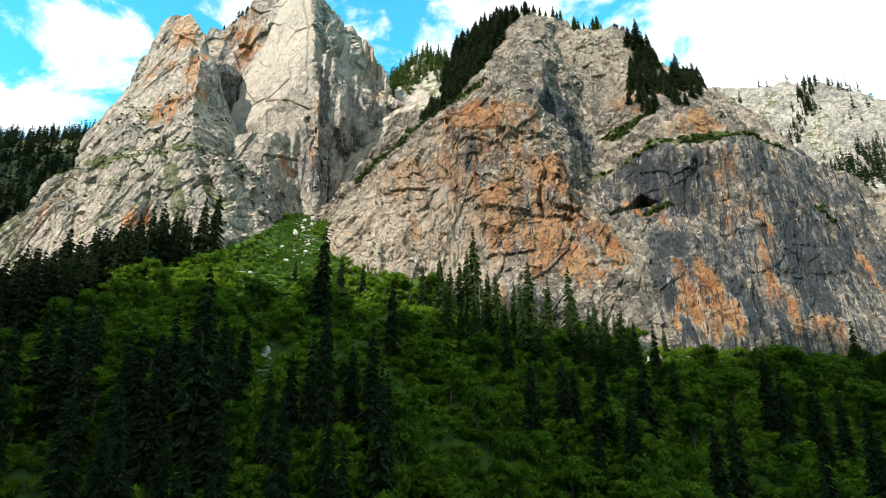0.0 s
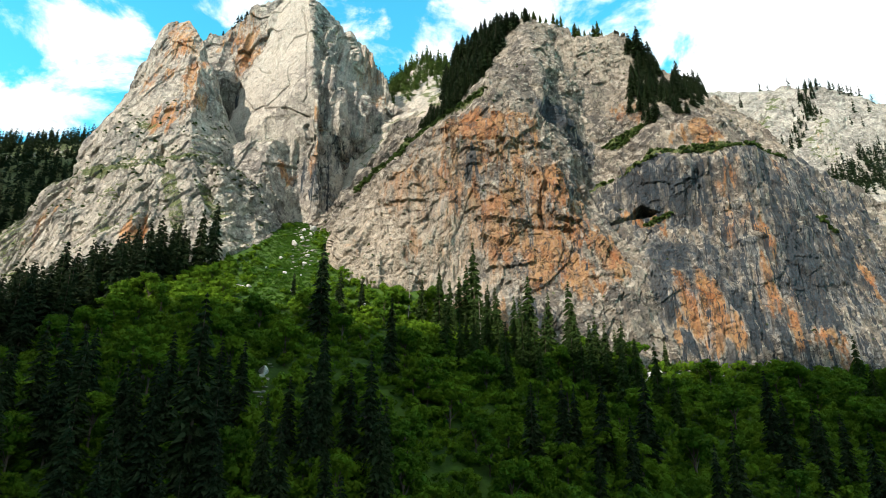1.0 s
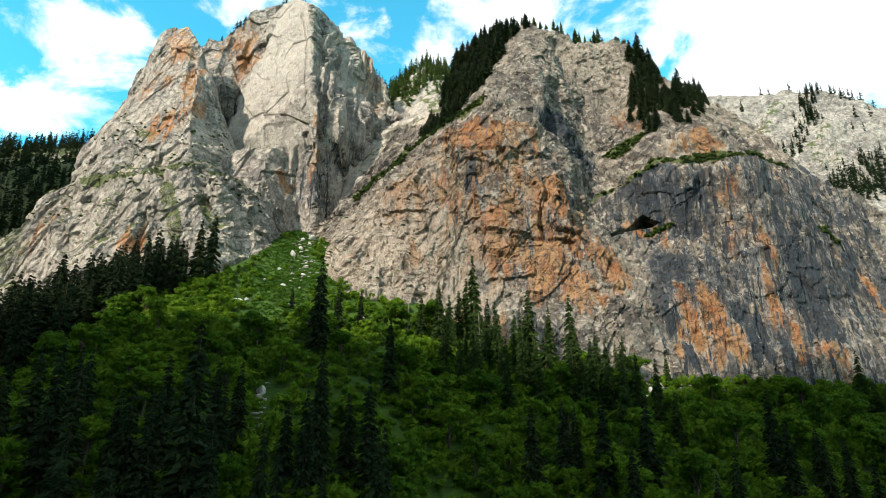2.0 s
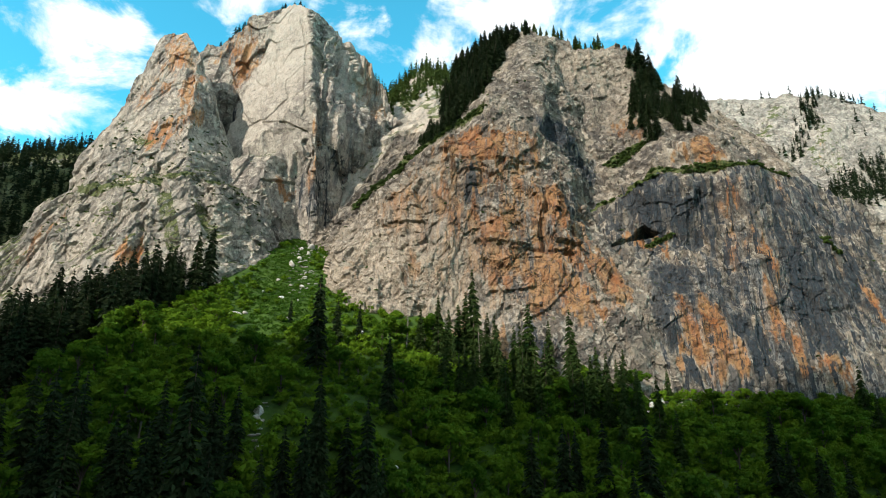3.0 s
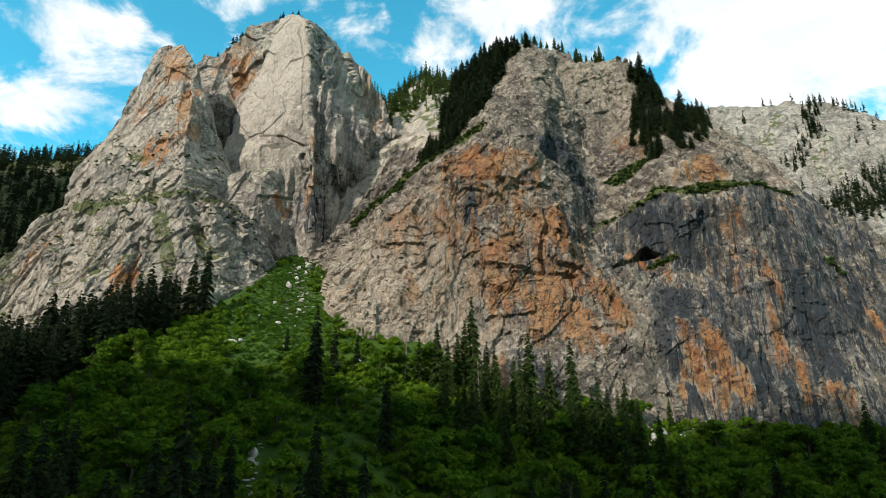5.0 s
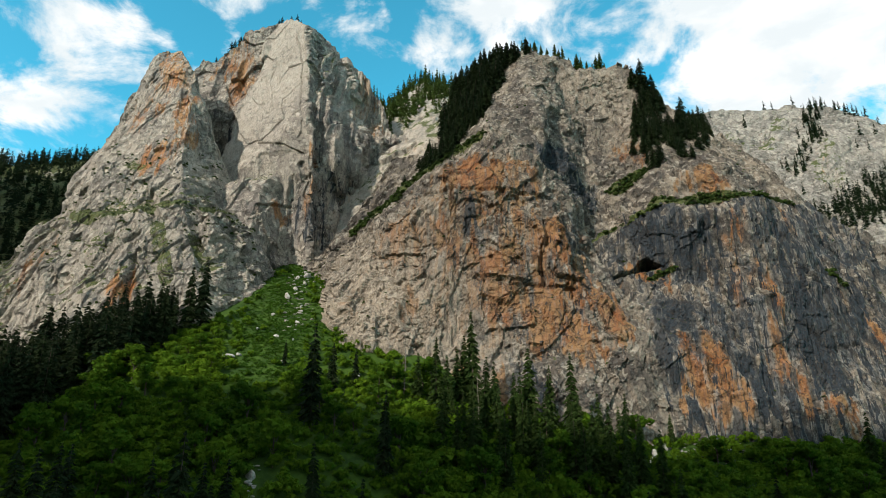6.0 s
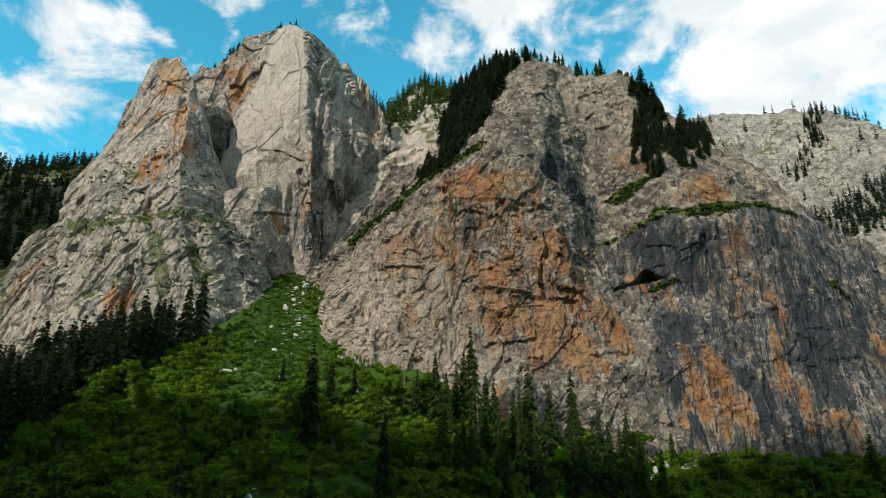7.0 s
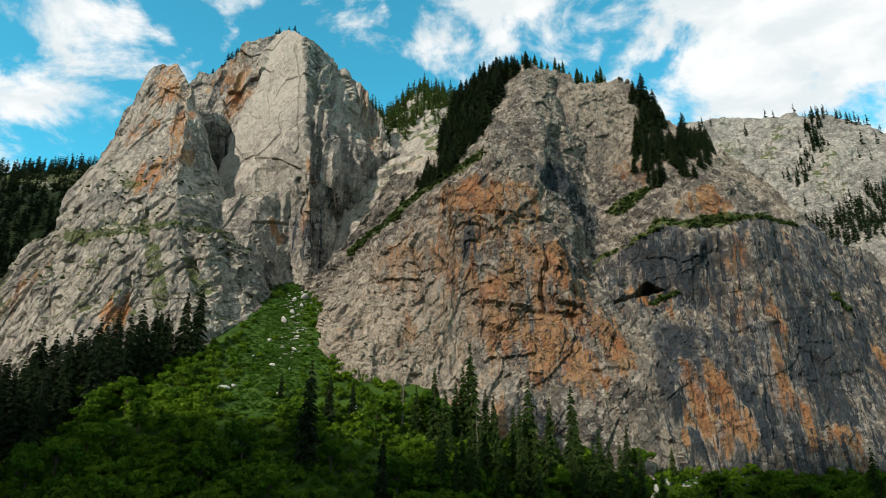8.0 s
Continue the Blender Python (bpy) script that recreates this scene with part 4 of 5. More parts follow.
def leaf_clump(r, count, size, flat=0.75):
    """Small leaves over the lobes of a bush of unit radius whose base is at z = 0, with a dense twiggy heart in each lobe."""
    lobes = unit(r.normal(size=(9, 3)) + (0, 0, 0.5)) * r.uniform(0.3, 0.66, (9, 1))
    girth = r.uniform(0.26, 0.44, 9)
    which = r.integers(0, 9, count)
    way = unit(r.normal(size=(count, 3)) + (0, 0, 0.45))
    c = lobes[which] + way * (girth[which] * r.uniform(0.80, 1.14, count))[:, None]
    nrm = unit(way + 0.35 * r.normal(size=way.shape))
    heart = unit(r.normal(size=(54, 3)))
    inner = np.arange(54) % 9
    c = np.concatenate([c, lobes[inner] + heart * (0.62 * girth[inner])[:, None]])
    nrm = np.concatenate([nrm, heart])
    s = size * r.uniform(0.6, 1.35, (len(c), 1))
    s[count:, 0] = 0.55 * girth[inner]
    c[:, 2] = c[:, 2] * flat + 0.55
    keep = c[:, 2] > 0.02
    c, nrm, s = c[keep], nrm[keep], s[keep]
    a = unit(np.cross(nrm, r.normal(size=nrm.shape)))
    b = np.cross(nrm, a)
    verts = np.stack([c - b * s - a * s * 0.8, c - b * s + a * s * 0.8, c + b * s * 1.1], 1).reshape(-1, 3)
    return verts, np.arange(len(verts)).reshape(-1, 3)


def scatter(name, templates, places, sizes, material, label, category, squash=(0.75, 1.2)):
    """Many clumps joined into one mesh."""
    all_v, all_f, tint, base = [], [], [], 0
    for (x, y, z), s in zip(places, sizes):
        v, f = templates[rng.integers(len(templates))]
        turn = rng.uniform(0, 6.283)
        c, q = math.cos(turn), math.sin(turn)
        w = v @ np.array([[c, q, 0], [-q, c, 0], [0, 0, rng.uniform(*squash)]]) * s + (x, y, z)
        all_v.append(w)
        all_f.append(f + base)
        tint.append(np.full(len(w), rng.uniform(-1, 1)))
        base += len(w)
    ob = part(name, mesh_of(name, np.concatenate(all_v), np.concatenate(all_f), {"tint": np.concatenate(tint)}), material)
    return tagged(ob, label, category, kind="stuff")


def tube(points, radii, sides=7):
    """A tapered round limb along points."""
    points, radii = np.asarray(points, float), np.asarray(radii, float)
    ahead = unit(np.gradient(points, axis=0))
    side = unit(np.cross(ahead, (0.31, 0.95, 0.05)))
    other = np.cross(ahead, side)
    turn = np.linspace(0, 2 * np.pi, sides, endpoint=False)
    rings = points[:, None] + radii[:, None, None] * (np.cos(turn)[None, :, None] * side[:, None] + np.sin(turn)[None, :, None] * other[:, None])
    k = len(points)
    a = np.arange(k * sides).reshape(k, sides)
    b = np.roll(a, -1, 1)
    return rings.reshape(-1, 3), np.stack([a[:-1], b[:-1], b[1:], a[1:]], -1).reshape(-1, 4)


def joined(pieces):
    verts, faces, base = [], [], 0
    for v, f in pieces:
        verts.append(v)
        faces.append(f + base)
        base += len(v)
    return np.concatenate(verts), np.concatenate(faces)


def spruce_crown(r, whorls=32, branches=9, sprays=10, radius=0.13, low=0.10, ragged=0.25, spread=1.0):
    """Drooping whorls of needle sprays round a trunk of unit height."""
    rows = []
    for k in range(whorls):
        h = low + (1 - low) * (k + r.uniform(-0.3, 0.3)) / whorls
        reach = radius * ((1 - h) ** 0.72 + 0.035) * (0.72 + 0.28 * min(1, (h - low + 0.05) / 0.15))
        for j in range(branches if h < 0.85 else 5):
            ang = r.uniform(0, 6.283)
            rows.append((h, ang, reach * r.uniform(1 - 2 * ragged, 1 + ragged)))
    rows = np.array(rows)
    h, ang, reach = np.repeat(rows, sprays, axis=0).T
    f = r.uniform(0.18, 1.0, len(h))
    out = np.stack([np.cos(ang), np.sin(ang), 0 * ang], -1)
    across = np.stack([-np.sin(ang), np.cos(ang), 0 * ang], -1)
    c = out * (reach * f)[:, None] + across * (r.uniform(-0.3, 0.3, len(h)) * reach * f)[:, None]
    c[:, 2] = h + reach * (0.10 * f - 0.55 * f * f) + r.uniform(-0.006, 0.006, len(h))
    length = spread * (reach * 0.15 + 0.005)[:, None]
    a = (out + across * r.uniform(-0.6, 0.6, (len(h), 1)) + (0, 0, 1) * r.uniform(-0.9, -0.1, (len(h), 1))) * length
    b = unit(np.cross(a, r.normal(size=a.shape))) * length * 0.55
    verts = np.stack([c - a * 0.8 - b, c - a * 0.8 + b, c + a], 1).reshape(-1, 3)
    return verts, np.arange(len(verts)).reshape(-1, 3)


def make_spruce(height, seed, needles, low=0.10, radius=0.13, ragged=0.25, whorls=32, sprays=10, label="", category="spruce", name="spruce_tree"):
    r = np.random.default_rng(seed)
    tree = new(name)
    bend = r.normal(size=2) * 0.006
    hs = np.linspace(-0.04, 0.99, 8)
    spine = np.stack([bend[0] * np.sin(hs * 3), bend[1] * np.sin(hs * 2.4), hs], -1) * height
    part("trunk", mesh_of("trunk", *tube(spine, height * (0.0115 * (1.02 - hs) + 0.0006)), smooth=True), BARK, tree)
    v, f = spruce_crown(r, whorls=whorls, low=low, radius=radius, ragged=ragged, sprays=sprays)
    part("crown", mesh_of("crown", v * height, f), needles, tree)
    return tagged(tree, label, category)


def make_dead_spruce(height, seed):
    """A dead grey trunk with a few bare, broken limbs."""
    r = np.random.default_rng(seed)
    tree = new("dead_tree")
    hs = np.linspace(-0.04, 1.0, 9)
    spine = np.stack([0.012 * np.sin(hs * 4), 0.01 * np.sin(hs * 3), hs], -1) * height
    part("trunk", mesh_of("trunk", *tube(spine, height * (0.0085 * (1.03 - hs) + 0.0006)), smooth=True), GREY_WOOD, tree)
    limbs = []
    for _ in range(46):
        h = r.uniform(0.15, 0.95)
        ang, reach = r.uniform(0, 6.283), 0.085 * (1.05 - h) * r.uniform(0.4, 1.2)
        end = np.array([math.cos(ang) * reach, math.sin(ang) * reach, h - reach * 0.5])
        limbs.append(tube(np.array([(0, 0, h), end * 0.5 + (0, 0, h * 0.5 + 0.004), end]) * height, height * np.array([0.0022, 0.0015, 0.0006]), 4))
    v, f = spruce_crown(r, whorls=20, branches=5, sprays=4, radius=0.055, ragged=0.4)
    part("crown", mesh_of("crown", *joined([*[(w, np.concatenate([q[:, :3], q[:, [0, 2, 3]]])) for w, q in limbs], (v * height, f)])), DEAD_TWIGS, tree, "dry brown crown of bare limbs and twigs")
    return tagged(tree, "dead grey spruce with bare broken limbs on the slope", "dead tree")


def make_broadleaf(height, seed):
    r = np.random.default_rng(seed)
    tree = new("broadleaf_tree")
    limbs = [tube(np.array([(0, 0, -0.06), (0.01, 0.0, 0.25), (0.0, 0.02, 0.55), (0.02, 0.0, 0.8)]) * height, height * np.array([0.022, 0.018, 0.012, 0.004]))]
    clumps = []
    for k in range(9):
        ang, out, h = k * 2.4 + r.uniform(-0.4, 0.4), r.uniform(0.08, 0.30), r.uniform(0.38, 0.88)
        out *= 1.15 - 0.5 * h
        tip = np.array([math.cos(ang) * out, math.sin(ang) * out, h])
        limbs.append(tube(np.array([(0, 0, h * 0.55), tip * 0.55 + (0, 0, h * 0.30), tip]) * height, height * np.array([0.010, 0.007, 0.003]), 5))
        v, f = leaf_clump(r, 260, 0.066)
        size = r.uniform(0.17, 0.27)
        clumps.append((v * height * size + (tip - (0, 0, 0.55 * size)) * height, f))
    part("trunk", mesh_of("trunk", *joined(limbs), smooth=True), BARK, tree)
    part("crown", mesh_of("crown", *joined(clumps)), BROADLEAF, tree)
    return tagged(tree, "leafy green broadleaf tree on the slope", "tree")


def plant(makers, spots, group, label=""):
    """Sets copies of a few model trees at spots of (x, y, z, height); the models themselves take the first spots."""
    models = []
    for k, (x, y, z, height) in enumerate(spots):
        turn = Matrix.Rotation(rng.uniform(0, 6.283), 4, "Z")
        if len(models) < len(makers):
            tree = makers[len(models)]()
            tree["height"] = 1.0
            models.append(tree)
            one = tree
        else:
            one = copy_thing(models[k % len(models)], Matrix())
        girth = height * rng.uniform(0.88, 1.18)
        one.matrix_basis = Matrix.LocRotScale((x, y, z), turn.to_quaternion(), (girth, girth, height))
        tagged(one, label, group=group)
    for one in models:
        del one["height"]


def free_of_cliff(x, y):
    """Whether a place lies on the open slope, clear of rock."""
    limit = np.interp(x, [-210, -143, -110, -72, -69, -60, -45, -36, -30, -12, 12, 46, 60, 90, 108, 150, 240],
                      [190, 198, 203, 206, 228, 258, 248, 206, 194, 189, 180, 184, 186, 189, 190, 197, 212])
    return y < limit - 1.0


def in_gully(x, y):
    """How far a place lies in the open grass gully below the saddle."""
    mid = np.interp(y, [120, 165, 190, 215, 240, 275], [-45, -52, -50, -57, -60, -57])
    half = np.interp(y, [120, 165, 180, 200, 230, 275], [0.1, 6, 14, 15, 12, 10])
    return np.clip(1.3 - np.abs(x - mid) / half, 0, 1) * step(y, 150, 178)


def on_ground(spots, sink=0.3):
    out = []
    for x, y, height in spots:
        out.append((x, y, float(ground_height(np.array([x]), np.array([y]))[0]) - sink, height))
    return out


def spruce_makers(count, needles, seed, label, **shape):
    return [lambda k=k: make_spruce(1.0, seed + k, needles, label=label, **shape) for k in range(count)]


# single spruces on the slope: x, y, height
GROVE = [(-128, 176, 30), (-121, 172, 27), (-117, 178, 31), (-111, 181, 28), (-107, 176, 27), (-103, 186, 26), (-99, 183, 24), (-133, 180, 29),
         (-138, 172, 30), (-126, 186, 24), (-118, 188, 22), (-92, 185, 27), (-88, 189, 21), (-85, 190, 18), (-82, 193, 24), (-78, 194, 25),
         (-96, 190, 20), (-110, 190, 22), (-144, 178, 28), (-150, 170, 30), (-124, 164, 27), (-132, 162, 28), (-115, 166, 26), (-142, 158, 28)]
SLOPE_TREES = [(-30, 171, 15), (-24, 174, 12), (-45, 176, 8), (-31, 150, 26), (-12, 140, 20), (-66, 105, 26), (-58, 98, 25),
               (-39, 97, 34), (-41, 112, 20), (-44, 94, 24), (-34, 93, 22), (-21, 108, 24), (-9, 100, 20), (17, 118, 18), (40, 122, 20), (50, 108, 18), (66, 120, 18), (-80, 100, 20)]
FOOT_TREES = [(-1, 178, 16), (9, 171, 30), (7, 172, 22), (15, 168, 20), (25, 171, 25), (31, 173, 21), (37, 172, 26), (20, 165, 20), (28, 163, 18),
              (12, 160, 19), (2, 166, 17), (43, 168, 18), (49, 170, 16), (34, 160, 17), (-6, 170, 14), (118, 172, 20), (120, 170, 12), (53, 165, 15), (67, 181, 10)]
while len(SLOPE_TREES) < 36:
    x, y = rng.uniform(-74, -26), rng.uniform(70, 94)
    if abs(x) < y * 0.85 and all((x - a) ** 2 + (y - b) ** 2 > 14 for a, b, _ in SLOPE_TREES):
        SLOPE_TREES.append((x, y, rng.uniform(15, 23)))
while len(SLOPE_TREES) < 64:
    x, y = rng.uniform(-95, -5), rng.uniform(74, 118)
    if abs(x) < y * 0.78 and all((x - a) ** 2 + (y - b) ** 2 > 16 for a, b, _ in SLOPE_TREES):
        SLOPE_TREES.append((x, y, rng.uniform(15, 24)))
while len(SLOPE_TREES) < 78:
    x, y = rng.uniform(22, 88), rng.uniform(84, 132)
    if abs(x) < y * 0.78 and all((x - a) ** 2 + (y - b) ** 2 > 30 for a, b, _ in SLOPE_TREES):
        SLOPE_TREES.append((x, y, rng.uniform(13, 20)))
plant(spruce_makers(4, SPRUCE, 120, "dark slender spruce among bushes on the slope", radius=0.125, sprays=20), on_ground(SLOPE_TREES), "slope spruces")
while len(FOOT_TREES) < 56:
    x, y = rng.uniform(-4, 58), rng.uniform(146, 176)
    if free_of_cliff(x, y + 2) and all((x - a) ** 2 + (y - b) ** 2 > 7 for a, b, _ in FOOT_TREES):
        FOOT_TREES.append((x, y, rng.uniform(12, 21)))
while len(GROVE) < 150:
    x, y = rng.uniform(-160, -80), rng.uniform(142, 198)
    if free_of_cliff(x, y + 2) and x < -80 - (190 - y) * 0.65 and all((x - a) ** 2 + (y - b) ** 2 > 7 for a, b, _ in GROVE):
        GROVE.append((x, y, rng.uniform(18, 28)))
plant(spruce_makers(4, HALF_LIT_SPRUCE, 140, "slender spruce growing at the cliff foot", radius=0.125, sprays=20), on_ground(FOOT_TREES), "cliff foot spruces")
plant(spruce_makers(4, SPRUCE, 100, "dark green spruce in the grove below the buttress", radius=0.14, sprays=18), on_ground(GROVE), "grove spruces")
plant([lambda: make_dead_spruce(1.0, 160), lambda: make_dead_spruce(1.0, 161)],
      on_ground([(-10, 172, 20), (-122, 160, 20), (-95, 178, 18), (10, 160, 18)]), "dead trees")

# spruces on the crest of the great cliff
def on_crest(form, crest, rows):
    """Places just behind a crest line at stations of (x, height)."""
    out = []
    for x, height in rows:
        z = float(np.interp(x, *crest))
        out.append((x, float(form(np.array([x]), np.array([z]))[0]) + 2.2, z - 1.6, height))
    return out


CREST_TOP = [(41, 10), (43, 12), (45, 9), (47, 11), (50, 10), (53, 8), (57, 11), (59, 8), (61, 10), (64, 6), (67, 9), (68, 12), (70, 10), (73, 8), (76, 7), (78, 11), (80, 13), (82, 7), (88, 4), (99, 8), (124, 5), (127, 4)]
plant(spruce_makers(2, SUNNY_SPRUCE, 190, "small conifer on the cliff top, needles coloured as sunlit", name="conifer_tree", category="conifer", radius=0.17, low=0.05), on_crest(main_form, MAIN_CREST, CREST_TOP), "cliff top conifers")


def face_spots(pts, wish, count, gap, low, high, tip=1.0, deepest=275.0):
    """Places on a rock face, spaced by gap, where wish() is high, with heights."""
    weight = wish(pts) * (pts[:, 1] < deepest)
    order = rng.choice(len(pts), min(6000, int((weight > 0).sum())), replace=False, p=weight / weight.sum())
    out = []
    for k in order:
        x, y, z = pts[k]
        if all((x - a) ** 2 + (y - b) ** 2 + 0.3 * (z - c) ** 2 > gap * gap for a, b, c, _ in out):
            out.append((float(x), float(y), float(z) - 0.8, rng.uniform(low, high) * float(np.interp(z, [125, 165, 190, 210], [0.6, 0.95, 1.0, tip]))))
            if len(out) == count:
                break
    return out


left_wish = lambda p: 1.3 * strip(p, ((38, 208), (22, 200)), 7) + 1.2 * strip(p, ((24, 204), (8, 160)), 10) + strip(p, ((14, 160), (-4, 134)), 6) + 0.08 * strip(p, ((-8, 132), (-26, 118)), 2.0)
clustered = lambda p: step(fbm(p * 0.16, 2, 121), -0.25, 0.35)
right_wish = lambda p: clustered(p) * (nearness(p, ((97, 186), (119, 163)), 6) + 0.6 * nearness(p, ((101, 176), (84, 128)), 8) + 1.3 * nearness(p, ((118, 162), (98, 140)), 9) + 0.5 * nearness(p, ((98, 143), (90, 132)), 5))
plant(spruce_makers(4, SPRUCE, 180, "dark conifer rooted on the cliff crest", name="conifer_tree", category="conifer", radius=0.22, low=0.03, whorls=28, sprays=10), face_spots(main_pts, left_wish, 135, 2.2, 10, 17, 0.65), "crest spruces")
plant(spruce_makers(4, SPRUCE, 200, "dark conifer on the steep cliff shoulder", name="conifer_tree", category="conifer", radius=0.22, low=0.03, whorls=28, sprays=10), face_spots(main_pts, right_wish, 88, 2.2, 9, 16), "shoulder spruces")
plant(spruce_makers(2, SPRUCE, 210, "small pine clinging to the spire top", name="conifer_tree", category="conifer", radius=0.24, low=0.1, whorls=14),
      on_crest(two_form, TWO_CREST, [(-123, 4), (-120, 9), (-118, 8), (-115, 8), (-127, 4), (-100, 5), (-95, 7), (-93, 8), (-87, 6), (-83, 8), (-80, 5), (-76, 4)])
      + on_crest(one_form, ONE_CREST, [(-150, 8), (-148, 6), (-144, 4)]), "spire top pines")


# forests behind, too many to count
def forest(name, tree, spots, needles, label, low=6.0, high=13.0):
    models = [spruce_crown(np.random.default_rng(300 + k), whorls=11, branches=6, sprays=2, radius=0.17, low=0.04, spread=2.6) for k in range(5)]
    places, sizes = [], []
    for x, y in spots:
        z = drop_on(tree, x, y)
        if z is not None:
            places.append((x, y, z - 0.5))
            sizes.append(rng.uniform(low, high))
    return scatter(name, models, places, sizes, needles, label, "forest", (0.9, 1.2))


saddle_tree, ridge_tree, hill_tree = surface(saddle), surface(ridge), surface(hill)
forest("saddle_forest", saddle_tree, [(rng.uniform(-75, 45), 318 + 86 * rng.random() ** 0.7) for _ in range(700)], SUNNY_SPRUCE, "spruce forest on the saddle, needles coloured as sunlit", 7, 15)
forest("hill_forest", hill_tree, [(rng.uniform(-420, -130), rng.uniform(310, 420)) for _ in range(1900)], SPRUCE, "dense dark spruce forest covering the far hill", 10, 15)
ridge_wish = lambda p: (nearness(p, ((276, 250), (278, 236)), 9) + nearness(p, ((277, 240), (251, 202)), 7) + 0.6 * nearness(p, ((297, 272), (278, 250)), 7) + 0.4 * nearness(p, ((291, 222), (298, 213)), 8)
                        + 1.2 * nearness(p, ((214, 146), (280, 160)), 16) + nearness(p, ((262, 165), (300, 185)), 14) + 0.25 * nearness(p, ((300, 268), (330, 252)), 6) + 0.012)
weight = ridge_wish(ridge_pts) * (ridge_pts[:, 1] < 446) * (ridge_pts[:, 0] > 200)
ridge_spots = [(x + rng.uniform(-1, 1), y + rng.uniform(-1, 1)) for x, y, _ in ridge_pts[rng.choice(len(ridge_pts), 420, replace=False, p=weight / weight.sum())]]
forest("ridge_trees", ridge_tree, ridge_spots, SPRUCE, "scattered dark conifers on the pale ridge", 6, 12)

# bushes over the slope
bx, by = np.meshgrid(np.arange(-170, 190, 2.9), np.arange(62, 262, 2.9), indexing="ij")
bx = bx.ravel() + rng.uniform(-1.5, 1.5, bx.size)
by = by.ravel() + rng.uniform(-1.5, 1.5, by.size)
stream = np.abs(bx - np.interp(by, [105, 140], [-33, -38.5])) + 9 * (by > 139) + 9 * (by < 118) > 1.4
keep = free_of_cliff(bx, by) & stream & (np.abs(bx) < by * 0.77 + 14) & (rng.random(bx.size) > in_gully(bx, by) * 0.90) & ((bx > -82 - (190 - by) * 0.62) | (rng.random(bx.size) < 0.3))
bx, by = bx[keep], by[keep]
bz = ground_height(bx, by)
tall = 2.5 + 1.2 * fbm(np.stack([bx, by, 0 * bx], -1) * 0.05, 3, 91) + rng.uniform(-0.3, 0.9, len(bx))
tall = np.clip(tall, 2.2, 4.6) * (1 - 0.45 * np.clip(in_gully(bx, by) + step(by, 185, 215), 0, 1))
models = [leaf_clump(np.random.default_rng(400 + k), 330, 0.062) for k in range(8)]
scatter("bushes", models, np.stack([bx, by, bz - 0.25], -1), tall, BROADLEAF, "dense green bushes covering the slope", "bushes")

spots = []
while len(spots) < 250:
    x, y = rng.uniform(-120, 150), rng.uniform(70, 182)
    if free_of_cliff(x, y + 3) and abs(x) < y * 0.8 + 15 and in_gully(x, y) < 0.05:
        spots.append((x, y, rng.uniform(6.0, 12.0)))
plant([lambda k=k: make_broadleaf(1.0, 500 + k) for k in range(5)], on_ground(spots), "slope broadleaf trees")

# grass in the gully and on the rock shelves
qx, qy = rng.uniform(-90, -25, 16000), rng.uniform(150, 280, 16000)
keep = (rng.random(16000) < in_gully(qx, qy)) & (qy < 276)
qx, qy = qx[keep], qy[keep]


def grass_tuft(r):
    c = np.concatenate([r.uniform(-0.5, 0.5, (16, 2)), np.full((16, 1), 0.25)], 1)
    lean = np.concatenate([r.normal(size=(16, 2)) * 0.25, np.full((16, 1), 0.34)], 1)
    b = unit(np.cross(lean, r.normal(size=lean.shape))) * 0.09
    return quad_cloud(c, lean, b)


tufts = [grass_tuft(np.random.default_rng(600 + k)) for k in range(6)]
scatter("grass", tufts, np.stack([qx, qy, ground_height(qx, qy) - 0.05], -1), rng.uniform(0.5, 1.2, len(qx)), GRASS, "bright green grass in the gully", "grass")


low_models = [leaf_clump(np.random.default_rng(450 + k), 90, 0.13) for k in range(6)]


def shelf_growth(name, pts, up, wish, count, material, label, low, high, flattest=0.42):
    """Low growth on the flatter places of a rock mass."""
    score = (up > flattest) * wish(pts) * (pts[:, 1] < 262)
    score = score / score.sum()
    pick = rng.choice(len(pts), count, p=score)
    return scatter(name, low_models, pts[pick] - (0, 0.1, 0.4), rng.uniform(low, high, count), material, label, "shrubs", (0.5, 0.9))


shelf_growth("ledge_shrubs", main_pts, main_up, growth, 900, SCRUB, "low green shrubs along the cliff ledges", 0.8, 1.9, -1.0)
shelf_growth("cliff_tufts", main_pts, main_up, lambda p: 1.0 + 0 * p[:, 0], 260, SCRUB, "small green tufts rooted in the cliff face", 0.4, 1.0)
shelf_growth("shelf_shrubs", one_pts, one_up, lambda p: (0.3 + step(p[:, 2], 85, 105)) * (p[:, 2] < 150), 420, SCRUB, "low scrub on the buttress shelves", 0.5, 1.3)
shelf_growth("saddle_shrubs", saddle_pts, saddle_up, lambda p: 1.0 + 0 * p[:, 0], 240, SCRUB, "green scrub on the rocky saddle", 0.6, 1.5)


# boulders
def make_boulder(seed):
    r = np.random.default_rng(seed)
    bm = bmesh.new()
    bmesh.ops.create_icosphere(bm, subdivisions=2, radius=1.0)
    co = np.array([v.co[:] for v in bm.verts])
    d = 1 + 0.40 * facets(co * 0.9 + r.uniform(0, 50, 3), seed) + 0.08 * fbm(co * 3, 2, seed)
    for v, k in zip(bm.verts, d):
        v.co = v.co * float(k)
        v.co.z *= 0.6
    me = bpy.data.meshes.new("boulder")
    bm.to_mesh(me)
    bm.free()
    me.materials.append(BOULDER)
    return me


stones = [make_boulder(700 + k) for k in range(6)]


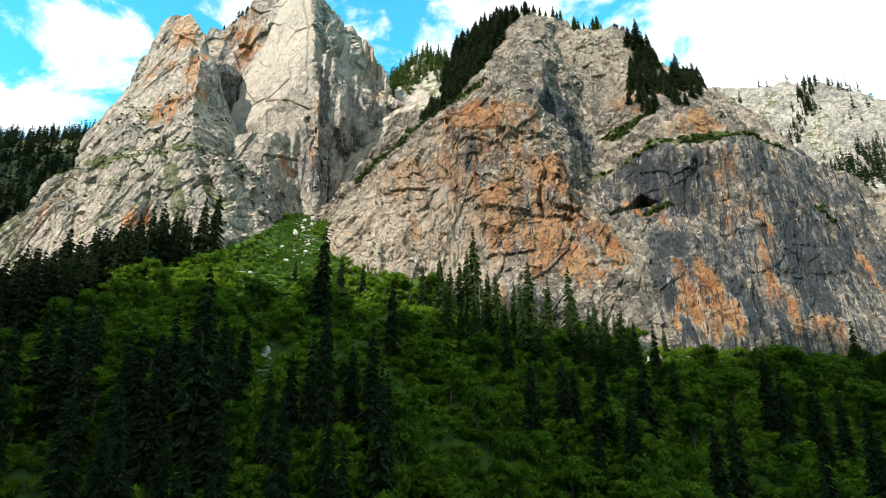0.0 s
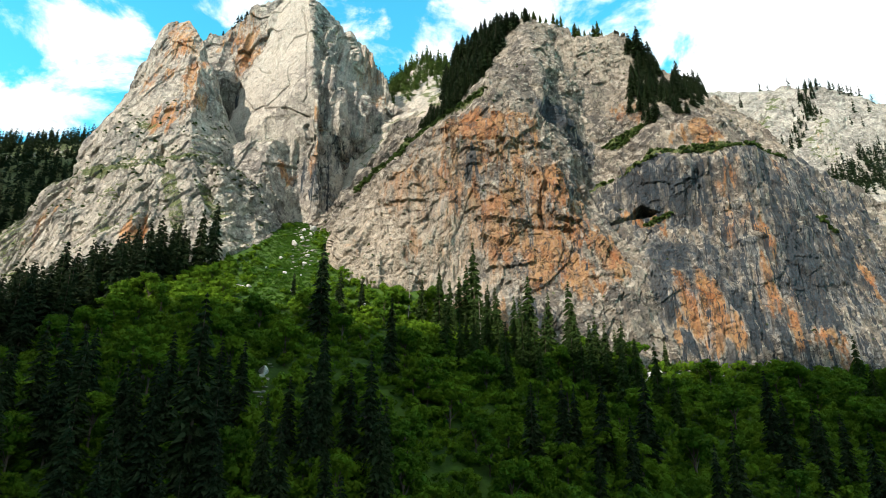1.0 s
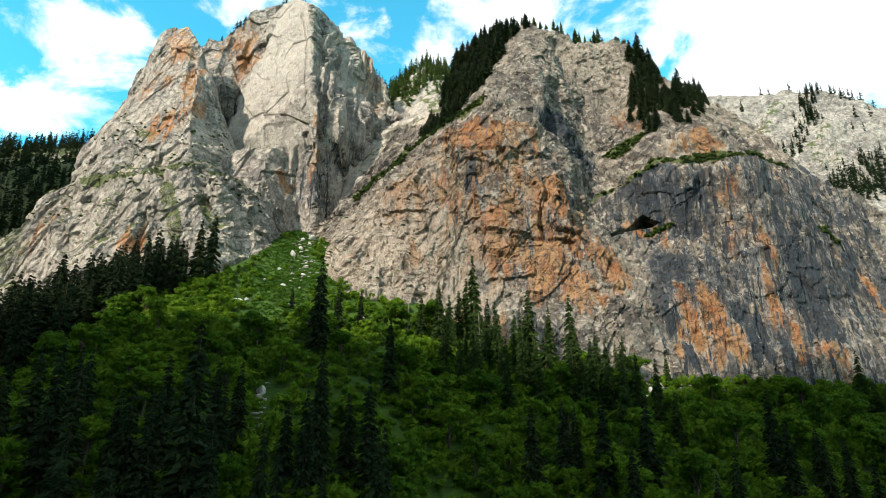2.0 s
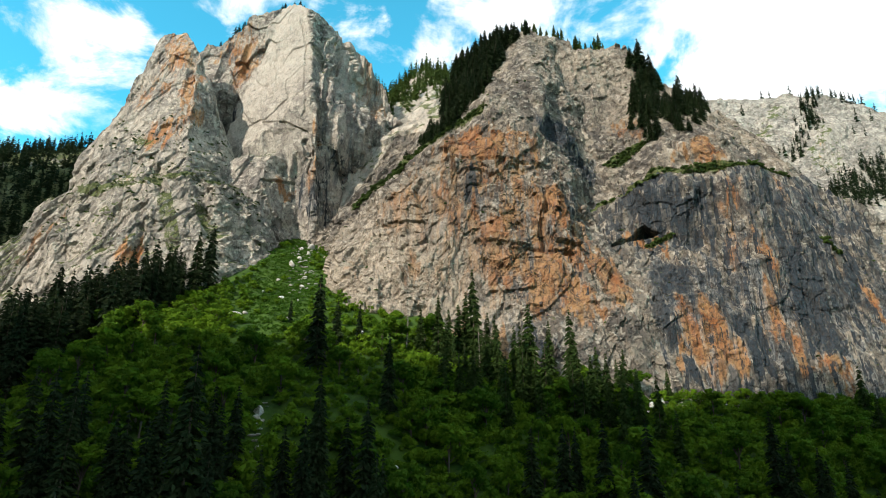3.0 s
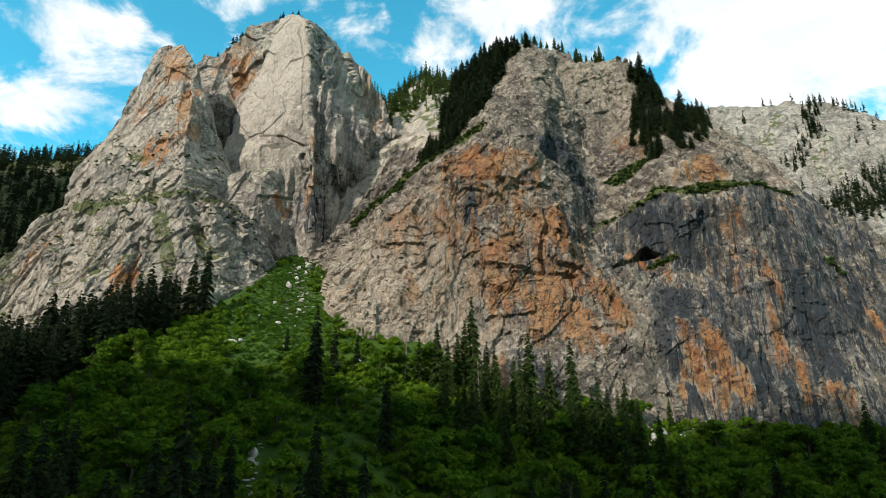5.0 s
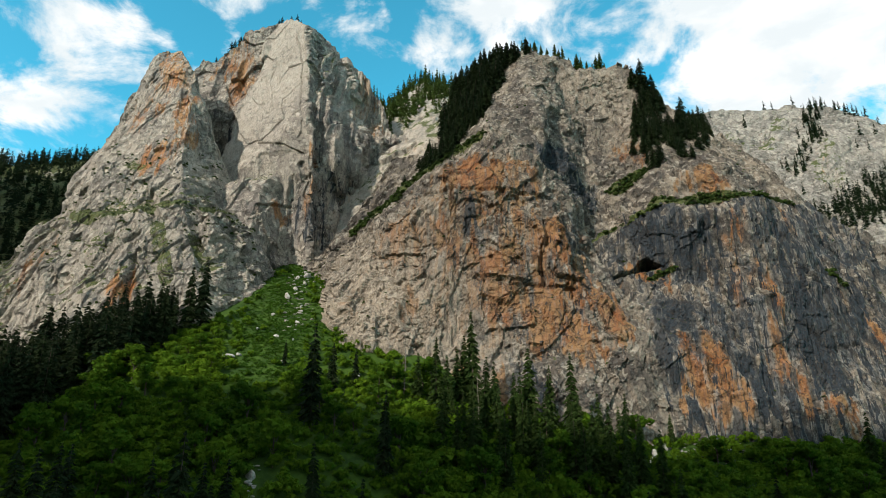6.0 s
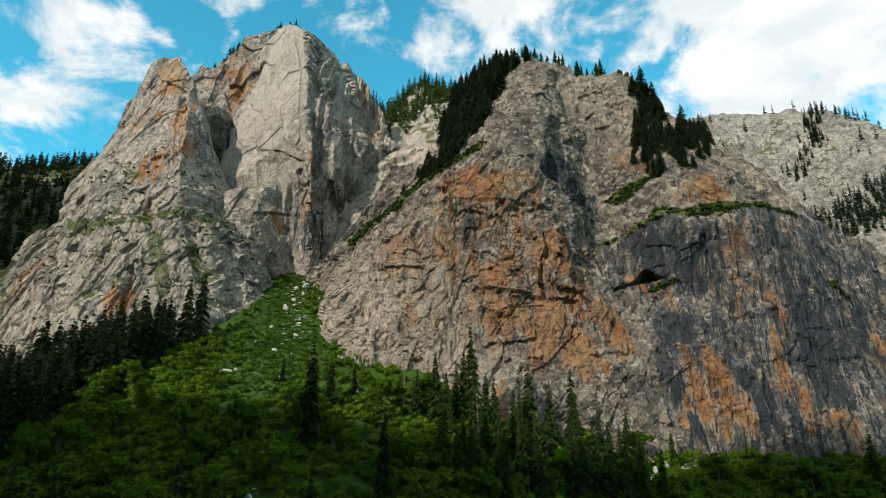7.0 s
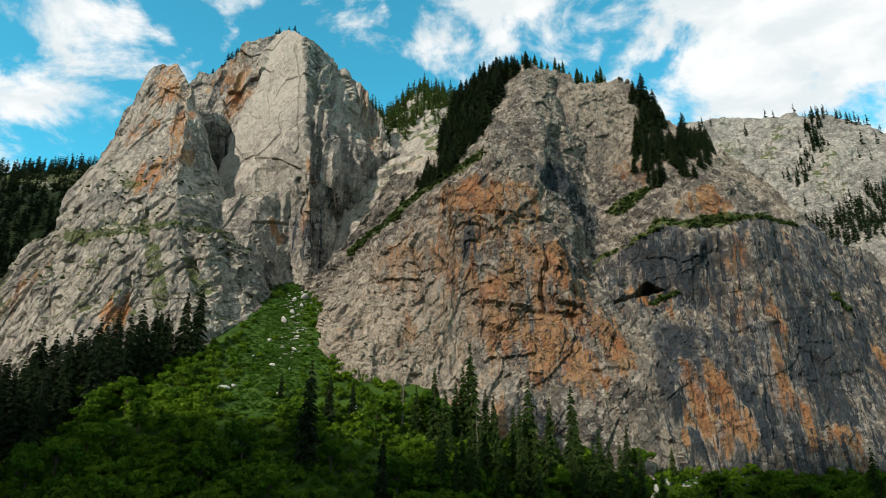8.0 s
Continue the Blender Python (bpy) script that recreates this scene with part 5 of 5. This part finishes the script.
def rubble(name, line, count, spread, low, high, label):
    """Broken stones strewn along a line on the ground, joined."""
    shapes = []
    for me in stones:
        co = np.empty(len(me.vertices) * 3)
        me.vertices.foreach_get("co", co)
        shapes.append((co.reshape(-1, 3), np.array([p.vertices[:] for p in me.polygons])))
    t = rng.uniform(0, len(line) - 1.001, count)
    mid = np.array([np.array(line[int(a)]) * (1 - a % 1) + np.array(line[int(a) + 1]) * (a % 1) for a in t])
    xy = mid + rng.normal(size=(count, 2)) * spread
    z = ground_height(xy[:, 0], xy[:, 1])
    return scatter(name, shapes, np.column_stack([xy, z + 0.05]), rng.uniform(low, high, count) * rng.uniform(0.5, 1, count), SCREE, label, "stones", (0.5, 1.0))


rubble("gully_stones", [(-55, 246), (-56, 232), (-53, 218), (-50, 206), (-47, 196)], 110, 2.6, 0.3, 1.2, "pale broken stones strewn down the grassy gully")
rubble("stream_stones", [(-38.5, 136), (-38, 131), (-36.5, 125), (-35, 119)], 34, 0.7, 0.4, 1.0, "grey stones of a dry stream bed")
rubble("scree", [(58, 182), (66, 181), (76, 183), (88, 186)], 140, 2.4, 0.3, 1.0, "pale scree heaped at the cliff foot")
BOULDERS = [(-62, 178, 2.2), (-60, 180, 1.2), (-10, 126, 1.9), (-11, 128, 1.3), (-8, 114, 1.5), (-7, 116, 1.2), (-9, 112, 1.0), (-39, 133, 1.7), (-65, 133, 1.8), (-64, 131, 1.2),
            (-46, 177, 0.9), (-24, 179, 1.2), (-56, 241, 1.8), (-54, 236, 2.2), (-57, 232, 1.4), (-53, 228, 1.8), (-55, 222, 1.5), (-56, 216, 1.9), (-50, 212, 1.1),
            (-58, 206, 1.0), (-48, 200, 1.3), (-60, 196, 0.9), (-52, 190, 1.1), (-46, 188, 0.8), (58, 172, 1.6), (60, 176, 1.9), (64, 179, 1.5), (72, 178, 1.4), (-33, 183, 1.0)]
for k, (x, y, size) in enumerate(BOULDERS):
    ob = new("boulder", stones[k % 6])
    z = float(ground_height(np.array([x]), np.array([y]))[0])
    ob.matrix_basis = Matrix.LocRotScale((x, y, z + size * 0.18), Euler((0.2 * k, 0.3 * k, 1.7 * k)), (size * 0.85, size * 0.66, size * 0.72))
    tagged(ob, "pale limestone boulder lying in the grass", "boulder", "slope boulders")
